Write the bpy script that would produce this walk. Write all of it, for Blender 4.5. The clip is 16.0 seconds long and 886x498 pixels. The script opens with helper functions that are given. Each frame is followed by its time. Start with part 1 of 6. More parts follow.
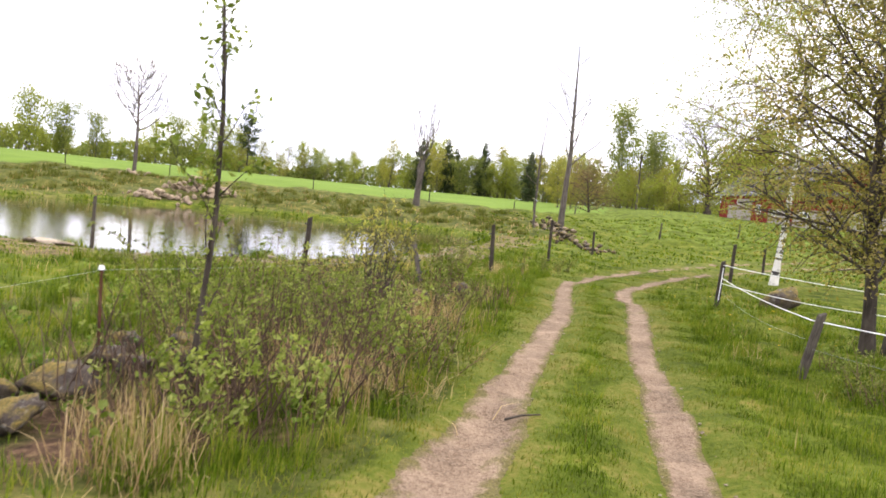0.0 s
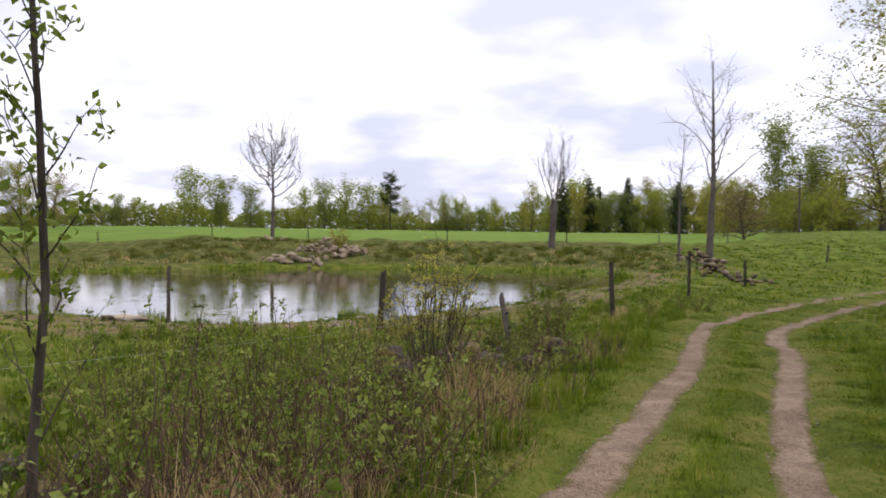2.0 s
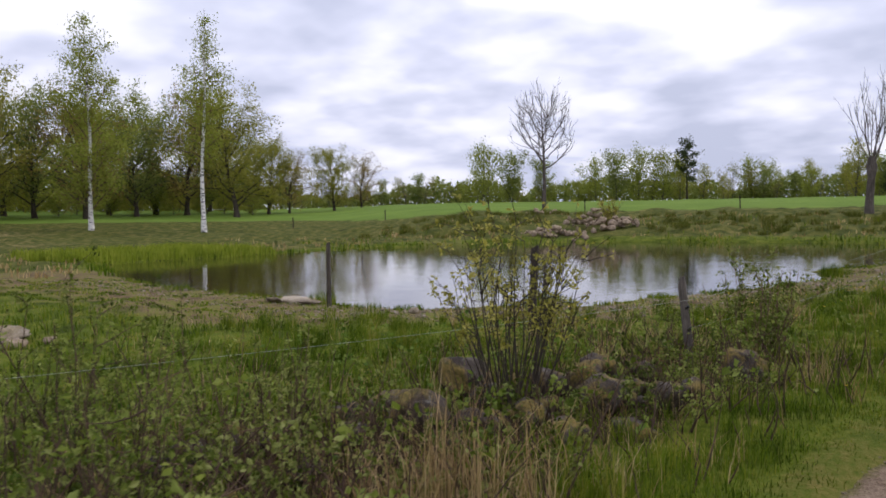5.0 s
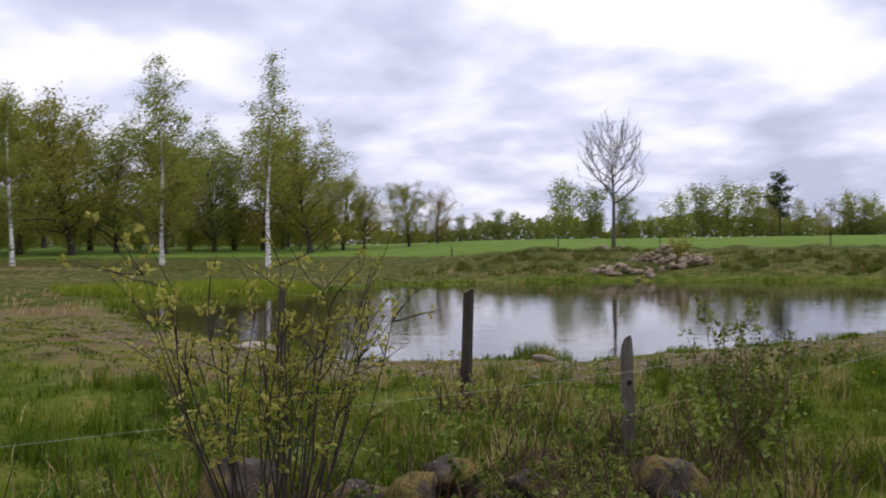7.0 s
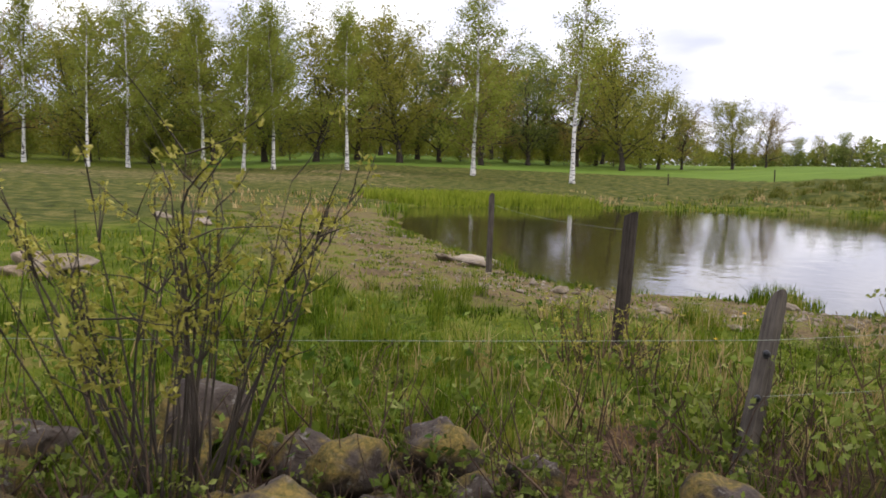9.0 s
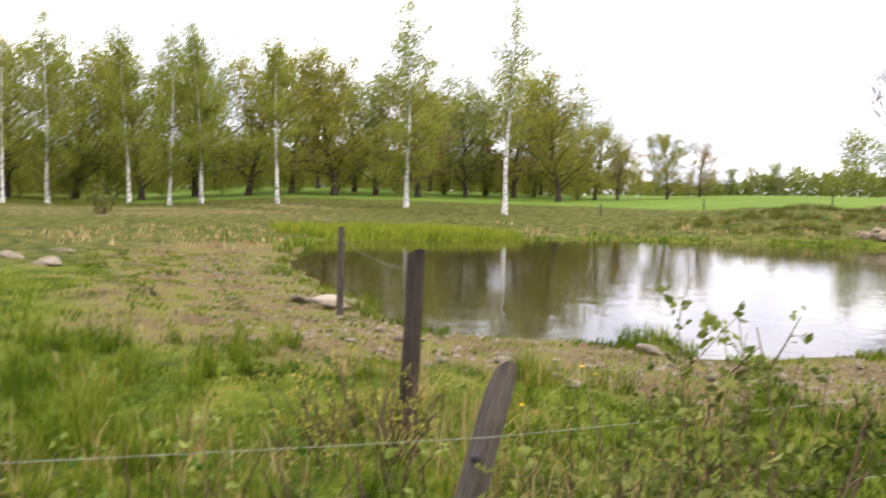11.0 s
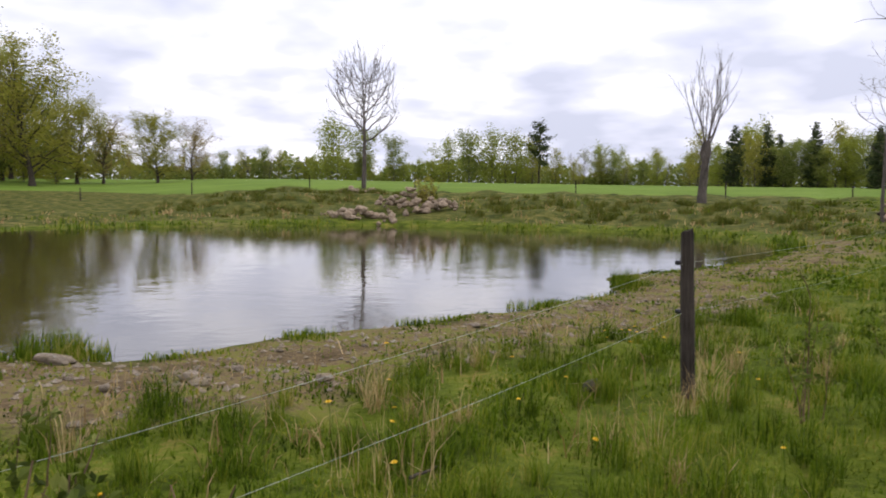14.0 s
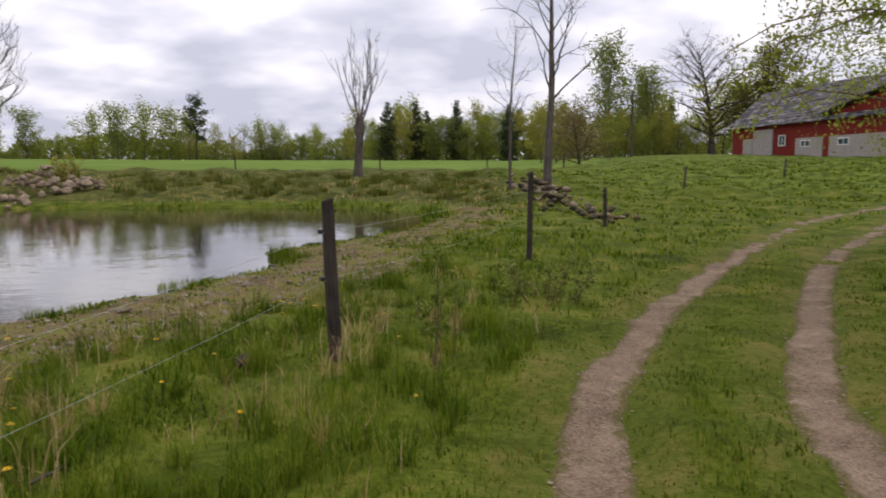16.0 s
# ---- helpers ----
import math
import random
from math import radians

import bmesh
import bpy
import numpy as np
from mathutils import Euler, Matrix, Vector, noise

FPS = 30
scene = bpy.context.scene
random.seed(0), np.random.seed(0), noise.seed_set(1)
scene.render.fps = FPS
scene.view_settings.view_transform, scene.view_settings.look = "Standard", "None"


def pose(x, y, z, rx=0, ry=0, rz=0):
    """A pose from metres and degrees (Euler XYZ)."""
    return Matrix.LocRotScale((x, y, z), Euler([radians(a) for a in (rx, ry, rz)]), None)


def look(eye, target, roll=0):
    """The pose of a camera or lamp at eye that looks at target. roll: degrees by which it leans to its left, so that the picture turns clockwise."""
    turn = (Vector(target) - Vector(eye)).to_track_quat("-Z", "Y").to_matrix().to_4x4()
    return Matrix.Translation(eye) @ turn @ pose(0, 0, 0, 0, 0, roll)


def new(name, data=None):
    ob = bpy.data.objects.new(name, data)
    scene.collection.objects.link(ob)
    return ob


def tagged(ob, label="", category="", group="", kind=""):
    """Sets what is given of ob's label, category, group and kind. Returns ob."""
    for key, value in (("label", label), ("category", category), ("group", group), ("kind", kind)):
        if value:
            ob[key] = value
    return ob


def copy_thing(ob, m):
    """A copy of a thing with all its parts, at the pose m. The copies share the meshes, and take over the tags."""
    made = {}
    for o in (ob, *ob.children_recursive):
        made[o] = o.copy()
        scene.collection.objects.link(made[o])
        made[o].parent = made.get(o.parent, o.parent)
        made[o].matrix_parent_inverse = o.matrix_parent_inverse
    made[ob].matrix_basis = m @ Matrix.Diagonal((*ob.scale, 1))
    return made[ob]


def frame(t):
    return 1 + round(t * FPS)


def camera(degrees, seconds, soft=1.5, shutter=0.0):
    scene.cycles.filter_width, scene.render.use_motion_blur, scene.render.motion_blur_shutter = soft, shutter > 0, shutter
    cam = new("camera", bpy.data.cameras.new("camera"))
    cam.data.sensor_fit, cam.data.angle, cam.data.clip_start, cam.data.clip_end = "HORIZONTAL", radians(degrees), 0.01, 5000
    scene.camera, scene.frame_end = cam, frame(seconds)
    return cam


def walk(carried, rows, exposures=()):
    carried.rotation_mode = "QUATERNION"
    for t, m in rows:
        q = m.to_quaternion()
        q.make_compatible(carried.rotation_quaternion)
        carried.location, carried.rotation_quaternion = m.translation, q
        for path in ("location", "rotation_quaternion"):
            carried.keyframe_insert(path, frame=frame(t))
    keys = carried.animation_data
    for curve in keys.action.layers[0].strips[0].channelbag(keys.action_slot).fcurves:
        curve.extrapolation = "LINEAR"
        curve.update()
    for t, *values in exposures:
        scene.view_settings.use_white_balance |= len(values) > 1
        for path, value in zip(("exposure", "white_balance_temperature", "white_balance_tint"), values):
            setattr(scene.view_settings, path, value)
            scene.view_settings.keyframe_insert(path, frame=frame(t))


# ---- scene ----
cam = camera(58.45, 16.0, soft=1.7, shutter=0.25)
# (seconds, x, y, z, yaw, pitch, roll)
PATH = (
    (0.0, -0.000, 0.023, 1.602, 0.31, -3.36, 5.50),
    (0.5, 0.206, 0.672, 1.663, 0.37, -2.50, 2.50),
    (1.0, 0.437, 1.325, 1.615, 5.48, -2.53, 1.15),
    (1.5, 0.710, 2.010, 1.592, 6.96, -3.22, 1.25),
    (2.0, 0.996, 2.698, 1.589, 11.34, -0.59, 0.63),
    (2.5, 1.281, 3.372, 1.563, 17.32, -1.95, 2.59),
    (3.0, 1.531, 4.037, 1.546, 20.61, -2.32, 1.61),
    (3.5, 1.746, 4.705, 1.525, 24.58, -5.00, 1.74),
    (4.0, 1.864, 5.393, 1.520, 25.83, -4.74, 1.34),
    (4.5, 1.938, 6.113, 1.519, 27.50, -1.91, 0.01),
    (4.7, 1.956, 6.403, 1.499, 31.31, -2.80, -0.54),
    (5.7, 2.110, 7.999, 1.473, 34.04, -1.20, -0.84),
    (6.8, 2.279, 9.754, 1.445, 37.03, 0.57, -1.17),
    (7.0, 2.297, 9.988, 1.442, 39.27, 0.25, -0.67),
    (7.5, 2.342, 10.554, 1.386, 47.19, -4.42, 2.02),
    (8.0, 2.401, 11.116, 1.400, 50.28, -3.76, 1.59),
    (8.5, 2.455, 11.646, 1.378, 58.17, -3.52, 0.23),
    (8.7, 2.461, 11.848, 1.373, 60.23, -5.26, 1.55),
    (9.7, 2.218, 12.822, 1.381, 64.54, -5.14, 1.67),
    (10.8, 1.952, 13.894, 1.389, 61.73, -6.28, 1.80),
    (11.0, 1.922, 14.080, 1.386, 58.44, -3.52, 1.51),
    (11.5, 1.875, 14.556, 1.377, 53.67, -1.98, 0.15),
    (12.0, 1.890, 14.975, 1.395, 49.29, -3.08, 2.94),
    (12.5, 1.906, 15.231, 1.376, 40.94, -4.45, -0.05),
    (13.0, 1.915, 15.362, 1.378, 34.53, -4.43, 0.98),
    (13.5, 1.935, 15.428, 1.378, 28.66, -4.21, 0.77),
    (14.0, 1.944, 15.445, 1.379, 23.39, -3.93, 0.90),
    (14.5, 1.948, 15.449, 1.379, 17.46, -4.06, 0.59),
    (15.0, 1.990, 15.472, 1.371, 11.16, -4.25, 0.04),
    (15.5, 2.050, 15.478, 1.361, 5.59, -4.74, -0.03),
    (16.0, 2.122, 15.483, 1.348, -0.48, -5.54, -0.16),
)



def view(x, y, z, yaw, pitch, roll):
    a, b = radians(yaw), radians(pitch)
    ahead = Vector((-math.sin(a) * math.cos(b), math.cos(a) * math.cos(b), math.sin(b)))
    return look((x, y, z), Vector((x, y, z)) + ahead, roll)


EXPOSURES = ((0.0, 1.08, 6800, 14), (1.0, 0.55, 6700, 14), (2.0, 0.08, 6500, 14), (2.5, -0.04, 6400, 14), (3.5, -0.42, 6200, 15), (4.7, -0.30, 6200, 15), (7.0, -0.36, 6200, 16), (7.5, -0.72, 6200, 16), (8.5, -0.18, 6400, 15), (11.0, 0.84, 6800, 13), (11.5, 0.85, 6800, 13), (12.5, 0.66, 6700, 13), (13.0, 0.50, 6650, 13), (13.5, 0.24, 6600, 13), (14.5, -0.16, 6500, 14), (16.0, -0.24, 6700, 14))
walk(cam, [(t, view(*row)) for t, *row in PATH], EXPOSURES)

# ---------------------------------------------------------------- world and sun
SUN_AZ, SUN_EL = radians(25), radians(50)          # clockwise from +y, above the horizon
world = bpy.data.worlds.new("world")
scene.world = world
world.use_nodes = True


class Nodes:
    """A short way to write node trees."""

    def __init__(self, tree):
        self.tree = tree
        tree.nodes.clear()

    def add(self, kind, **given):
        node, plain_values = self.tree.nodes.new(kind), {}
        for key, value in given.items():
            if key.startswith("in_"):
                key = key[3:]
                slot = node.inputs[int(key) if key.isdigit() else key.replace("_", " ")]
                if isinstance(value, bpy.types.NodeSocket):
                    self.tree.links.new(value, slot)
                else:
                    slot.default_value = value
            else:
                plain_values[key] = value
        if "operation" in plain_values:
            node.operation = plain_values["operation"]
        if "use_clamp" in plain_values:
            node.use_clamp = plain_values["use_clamp"]
        if "data_type" in plain_values:
            node.data_type, node.blend_type = plain_values["data_type"], plain_values["blend_type"]
        if "attribute_name" in plain_values:
            node.attribute_name = plain_values["attribute_name"]
        if "sky_type" in plain_values:
            node.sky_type, node.sun_disc = plain_values["sky_type"], plain_values["sun_disc"]
            node.sun_elevation, node.sun_rotation = plain_values["sun_elevation"], plain_values["sun_rotation"]
        return node

    def math(self, op, a, b=0.0, clamp=False):
        return self.add("ShaderNodeMath", operation=op, in_0=a, in_1=b, use_clamp=clamp).outputs[0]

    def noise(self, vector, scale, detail=3.0, rough=0.55):
        return self.add("ShaderNodeTexNoise", in_Vector=vector, in_Scale=scale, in_Detail=detail, in_Roughness=rough).outputs["Fac"]

    def ramp(self, fac, stops):
        node = self.add("ShaderNodeValToRGB", in_Fac=fac)
        ramp = node.color_ramp
        while len(ramp.elements) < len(stops):
            ramp.elements.new(0.5)
        for e, (pos, col) in zip(ramp.elements, stops):
            e.position, e.color = pos, (*col, 1) if not isinstance(col, float) else (col, col, col, 1)
        return node.outputs["Color"]

    def mix(self, fac, a, b, blend="MIX"):
        node = self.add("ShaderNodeMix", data_type="RGBA", blend_type=blend)
        for slot, value in ((0, fac), (6, a), (7, b)):
            if isinstance(value, bpy.types.NodeSocket):
                self.tree.links.new(value, node.inputs[slot])
            else:
                node.inputs[slot].default_value = value if slot == 0 else (*value, 1)
        return node.outputs[2]


w = Nodes(world.node_tree)
coord = w.add("ShaderNodeTexCoord").outputs["Generated"]
sep = w.add("ShaderNodeSeparateXYZ", in_0=coord)
lift = w.math("ADD", w.math("MAXIMUM", sep.outputs[2], 0.0), 0.24)
flat = w.add("ShaderNodeCombineXYZ", in_0=w.math("DIVIDE", sep.outputs[0], lift), in_1=w.math("DIVIDE", sep.outputs[1], lift), in_2=0.35).outputs[0]
big = w.noise(flat, 1.5, 4.0, 0.45)
small = w.noise(flat, 3.0, 4.0, 0.5)
cover = w.math("ADD", w.math("MULTIPLY", big, 0.65), w.math("MULTIPLY", small, 0.35))
cloud = w.ramp(cover, ((0.39, (0.63, 0.67, 0.81)), (0.49, (0.81, 0.84, 0.98)), (0.57, (1.04, 1.05, 1.14)), (0.67, (1.22, 1.22, 1.28))))
sky = w.add("ShaderNodeTexSky", sky_type="NISHITA", sun_disc=False, sun_elevation=SUN_EL, sun_rotation=SUN_AZ).outputs[0]
dim = w.mix(1.0, sky, (0.10, 0.10, 0.10), "MULTIPLY")
holes = w.ramp(w.noise(flat, 0.55, 4.0, 0.5), ((0.66, 0.0), (0.74, 1.0)))
rise = w.math("MULTIPLY", w.math("ADD", w.math("MULTIPLY", w.math("MAXIMUM", sep.outputs[2], 0.0), 0.6), 1.0), 1.05)   # an overcast sky is brightest overhead
lit = w.mix(1.0, cloud, w.add("ShaderNodeCombineColor", in_0=rise, in_1=rise, in_2=rise).outputs[0], "MULTIPLY")
both = w.mix(holes, lit, dim)
w.add("ShaderNodeOutputWorld", in_0=w.add("ShaderNodeBackground", in_Color=both, in_Strength=1.0).outputs[0])

lamp = bpy.data.lights.new("sun", "SUN")
lamp.energy, lamp.angle, lamp.color = 1.4, radians(14), (1.0, 0.95, 0.88)
sun = new("sun", lamp)
sun.matrix_world = look((0, 0, 60), (-math.sin(SUN_AZ) * math.cos(SUN_EL), -math.cos(SUN_AZ) * math.cos(SUN_EL), 60 - math.sin(SUN_EL)))

# ---------------------------------------------------------------- materials


def material(name):
    mat = bpy.data.materials.new(name)
    mat.use_nodes = True
    return mat, Nodes(mat.node_tree)


def finish(n, color, rough=0.8, bump=None, strength=0.4, distance=0.02, spec=0.3, metal=0.0):
    node = n.add("ShaderNodeBsdfPrincipled", in_Roughness=rough, in_Metallic=metal)
    node.inputs["Specular IOR Level"].default_value = spec
    if isinstance(color, bpy.types.NodeSocket):
        n.tree.links.new(color, node.inputs["Base Color"])
    else:
        node.inputs["Base Color"].default_value = (*color, 1)
    if bump is not None:
        b = n.add("ShaderNodeBump", in_Height=bump, in_Strength=strength, in_Distance=distance)
        n.tree.links.new(b.outputs[0], node.inputs["Normal"])
    n.add("ShaderNodeOutputMaterial", in_0=node.outputs[0])


def leafy(name, stops, translucent=0.35, rough=0.6):
    """Leaves and blades: a colour for each piece, with some light let through."""
    mat, n = material(name)
    rnd = n.add("ShaderNodeNewGeometry").outputs["Random Per Island"]
    pos = n.add("ShaderNodeNewGeometry").outputs["Position"]
    patch = n.noise(pos, 1.3, 3.0)
    fac = n.math("ADD", n.math("MULTIPLY", rnd, 0.46), n.math("SUBTRACT", n.math("MULTIPLY", patch, 1.1), 0.28))
    col = n.ramp(fac, stops)
    front = n.add("ShaderNodeBsdfPrincipled", in_Base_Color=col, in_Roughness=rough)
    front.inputs["Specular IOR Level"].default_value = 0.06
    through_leaf = n.add("ShaderNodeBsdfTranslucent", in_Color=n.mix(1.0, col, (1.3, 1.35, 0.8), "MULTIPLY"))
    both_sides = n.add("ShaderNodeMixShader", in_0=translucent, in_1=front.outputs[0], in_2=through_leaf.outputs[0])
    n.add("ShaderNodeOutputMaterial", in_0=both_sides.outputs[0])
    return mat


def ground_material():
    mat, n = material("meadow_ground")
    pos = n.add("ShaderNodeNewGeometry").outputs["Position"]
    fine, mid, wide = n.noise(pos, 14, 5.0, 0.7), n.noise(pos, 1.6, 4.0), n.noise(pos, 0.16, 3.0)
    grass = n.ramp(n.math("ADD", n.math("MULTIPLY", fine, 0.45), n.math("MULTIPLY", mid, 0.55)),
                   ((0.34, (0.022, 0.030, 0.003)), (0.46, (0.058, 0.080, 0.006)), (0.55, (0.098, 0.120, 0.012)), (0.65, (0.19, 0.150, 0.04))))
    rough_grass = n.ramp(n.math("ADD", n.math("MULTIPLY", fine, 0.4), n.math("MULTIPLY", mid, 0.6)),
                         ((0.36, (0.022, 0.030, 0.006)), (0.48, (0.058, 0.068, 0.012)), (0.56, (0.105, 0.102, 0.024)), (0.66, (0.18, 0.14, 0.05))))
    crop = n.ramp(n.math("ADD", n.math("MULTIPLY", fine, 0.3), n.math("MULTIPLY", wide, 0.7)),
                  ((0.35, (0.090, 0.145, 0.020)), (0.65, (0.135, 0.200, 0.032))))
    soil = n.ramp(n.math("ADD", n.math("MULTIPLY", fine, 0.55), n.math("MULTIPLY", mid, 0.45)),
                  ((0.32, (0.055, 0.038, 0.018)), (0.45, (0.112, 0.080, 0.041)), (0.50, (0.160, 0.115, 0.060)), (0.54, (0.135, 0.125, 0.028)), (0.62, (0.105, 0.130, 0.018))))
    verge = n.ramp(n.math("ADD", n.math("MULTIPLY", fine, 0.5), n.math("MULTIPLY", mid, 0.5)),
                   ((0.34, (0.036, 0.050, 0.005)), (0.48, (0.076, 0.096, 0.011)), (0.64, (0.16, 0.130, 0.036))))

    def mask(name, soft=0.25):
        raw = n.add("ShaderNodeAttribute", attribute_name=name).outputs["Fac"]
        return n.math("MULTIPLY", n.math("SUBTRACT", n.math("ADD", raw, n.math("MULTIPLY", n.math("SUBTRACT", mid, 0.5), 0.9)), 0.5 - soft / 2), 1 / soft, True)

    litter = n.ramp(fine, ((0.35, (0.022, 0.014, 0.009)), (0.55, (0.080, 0.048, 0.028)), (0.7, (0.16, 0.105, 0.055))))
    col = n.mix(mask("rough"), grass, rough_grass)
    col = n.mix(mask("litter"), col, litter)
    col = n.mix(mask("crop"), col, crop)
    dead = n.ramp(n.math("ADD", n.math("MULTIPLY", fine, 0.5), n.math("MULTIPLY", mid, 0.5)), ((0.36, (0.085, 0.062, 0.025)), (0.5, (0.165, 0.120, 0.055)), (0.62, (0.26, 0.20, 0.10))))
    col = n.mix(mask("dry"), col, dead)
    col = n.mix(mask("verge"), col, verge)
    col = n.mix(mask("soil"), col, soil)
    finish(n, col, 0.95, n.math("ADD", n.math("MULTIPLY", fine, 0.6), n.math("MULTIPLY", n.noise(pos, 45, 2.0), 0.4)), 0.8, 0.05, 0.06)
    return mat


def gravel_material():
    mat, n = material("rut_gravel")
    pos = n.add("ShaderNodeNewGeometry").outputs["Position"]
    grains = n.add("ShaderNodeTexVoronoi", in_Vector=pos, in_Scale=55.0)
    mid = n.noise(pos, 2.2, 4.0, 0.65)
    fine = n.noise(pos, 60, 3.0, 0.7)
    col = n.ramp(n.math("ADD", n.math("MULTIPLY", mid, 0.55), n.math("MULTIPLY", fine, 0.45)),
                 ((0.34, (0.070, 0.046, 0.026)), (0.5, (0.180, 0.118, 0.074)), (0.66, (0.35, 0.255, 0.172))))
    tint = n.mix(0.35, col, n.ramp(n.add("ShaderNodeSeparateColor", in_0=grains.outputs["Color"]).outputs[0], ((0.0, (0.07, 0.05, 0.034)), (1.0, (0.33, 0.26, 0.19)))))
    moss = n.ramp(n.noise(pos, 0.8, 4.0, 0.6), ((0.60, 0.0), (0.70, 0.5)))
    tint = n.mix(moss, tint, (0.10, 0.105, 0.035))
    rim = n.math("ADD", n.add("ShaderNodeAttribute", attribute_name="rim").outputs["Fac"], n.math("MULTIPLY", n.math("SUBTRACT", n.noise(pos, 5.0, 4.0, 0.7), 0.5), 1.5))
    tint = n.mix(n.ramp(rim, ((0.55, 0.0), (0.85, 1.0))), tint, n.ramp(fine, ((0.35, (0.055, 0.050, 0.018)), (0.65, (0.15, 0.125, 0.04)))))
    finish(n, tint, 0.95, n.math("ADD", grains.outputs["Distance"], fine), 0.8, 0.015, 0.15)
    return mat


def stone_material(name, dark, light, moss, lichens=(0.36, 0.345, 0.29)):
    mat, n = material(name)
    pos = n.add("ShaderNodeTexCoord").outputs["Object"]
    rnd = n.add("ShaderNodeObjectInfo").outputs["Random"]
    at = n.add("ShaderNodeVectorMath", operation="ADD", in_0=pos, in_1=n.add("ShaderNodeCombineXYZ", in_0=n.math("MULTIPLY", rnd, 31.0)).outputs[0]).outputs[0]
    a, b = n.noise(at, 5.0, 5.0, 0.65), n.noise(at, 28.0, 4.0, 0.7)
    col = n.ramp(n.math("ADD", n.math("MULTIPLY", a, 0.6), n.math("MULTIPLY", b, 0.4)), ((0.34, dark), (0.6, light)))
    lichen = n.ramp(n.noise(at, 9.0, 6.0, 0.75), ((0.58, 0.0), (0.64, 0.7)))
    col = n.mix(lichen, col, lichens)
    up = n.add("ShaderNodeSeparateXYZ", in_0=n.add("ShaderNodeNewGeometry").outputs["Normal"]).outputs[2]
    green = n.math("MULTIPLY", n.ramp(n.noise(at, 3.0, 4.0, 0.6), ((0.46, 0.0), (0.58, 1.0))), n.math("MULTIPLY", n.math("ADD", up, 0.35), moss, True), True)
    col = n.mix(green, col, n.ramp(b, ((0.35, (0.07, 0.065, 0.018)), (0.65, (0.22, 0.15, 0.04)))))
    finish(n, col, 0.9, n.math("ADD", n.math("MULTIPLY", a, 0.7), n.math("MULTIPLY", b, 0.3)), 0.8, 0.05, 0.2)
    return mat


def bark_material(name, dark, light, stretch=6.0, scale=14.0):
    mat, n = material(name)
    pos = n.add("ShaderNodeNewGeometry").outputs["Position"]
    at = n.add("ShaderNodeVectorMath", operation="MULTIPLY", in_0=pos, in_1=(1, 1, 1 / stretch)).outputs[0]
    a = n.noise(at, scale, 5.0, 0.65)
    col = n.ramp(n.math("ADD", n.math("MULTIPLY", a, 0.7), n.math("MULTIPLY", n.noise(pos, 1.5, 3.0), 0.3)), ((0.35, dark), (0.62, light)))
    finish(n, col, 0.9, a, 0.6, 0.02, 0.2)
    return mat


def birch_material():
    mat, n = material("birch_bark")
    pos = n.add("ShaderNodeNewGeometry").outputs["Position"]
    at = n.add("ShaderNodeVectorMath", operation="MULTIPLY", in_0=pos, in_1=(1, 1, 3.0)).outputs[0]
    marks = n.ramp(n.noise(at, 2.2, 5.0, 0.65), ((0.53, 0.0), (0.58, 1.0)))
    col = n.mix(n.noise(pos, 6, 3.0), (0.62, 0.58, 0.52), (0.80, 0.78, 0.74))
    finish(n, n.mix(marks, col, (0.045, 0.04, 0.038)), 0.7, marks, 0.3, 0.01)
    return mat


def water_material():
    mat, n = material("pond_water")
    pos = n.add("ShaderNodeNewGeometry").outputs["Position"]
    ripple = n.math("ADD", n.math("MULTIPLY", n.noise(pos, 1.1, 3.0), 0.6), n.math("MULTIPLY", n.noise(pos, 5.5, 2.0), 0.2))
    bump = n.add("ShaderNodeBump", in_Height=ripple, in_Strength=0.24, in_Distance=0.05)
    node = n.add("ShaderNodeBsdfPrincipled", in_Base_Color=(0.030, 0.024, 0.010, 1), in_Roughness=0.03, in_Normal=bump.outputs[0], in_IOR=1.45)
    node.inputs["Specular IOR Level"].default_value = 0.75
    n.add("ShaderNodeOutputMaterial", in_0=node.outputs[0])
    return mat


def wood_material(name, dark, light):
    mat, n = material(name)
    pos = n.add("ShaderNodeTexCoord").outputs["Object"]
    at = n.add("ShaderNodeVectorMath", operation="MULTIPLY", in_0=pos, in_1=(1, 1, 0.06)).outputs[0]
    grain, blot = n.noise(at, 60, 4.0, 0.65), n.noise(pos, 5, 4.0)
    col = n.ramp(n.math("ADD", n.math("MULTIPLY", grain, 0.6), n.math("MULTIPLY", blot, 0.4)), ((0.35, dark), (0.65, light)))
    finish(n, col, 0.9, grain, 0.6, 0.01, 0.2)
    return mat


def plain(name, color, rough=0.6, metal=0.0, vary=0.25, scale=9.0):
    mat, n = material(name)
    a = n.noise(n.add("ShaderNodeTexCoord").outputs["Object"], scale, 4.0, 0.65)
    low, high = tuple(c * (1 - vary) for c in color), tuple(c * (1 + vary) for c in color)
    finish(n, n.ramp(a, ((0.3, low), (0.7, high))), rough, a, 0.2, 0.01, 0.3, metal)
    return mat


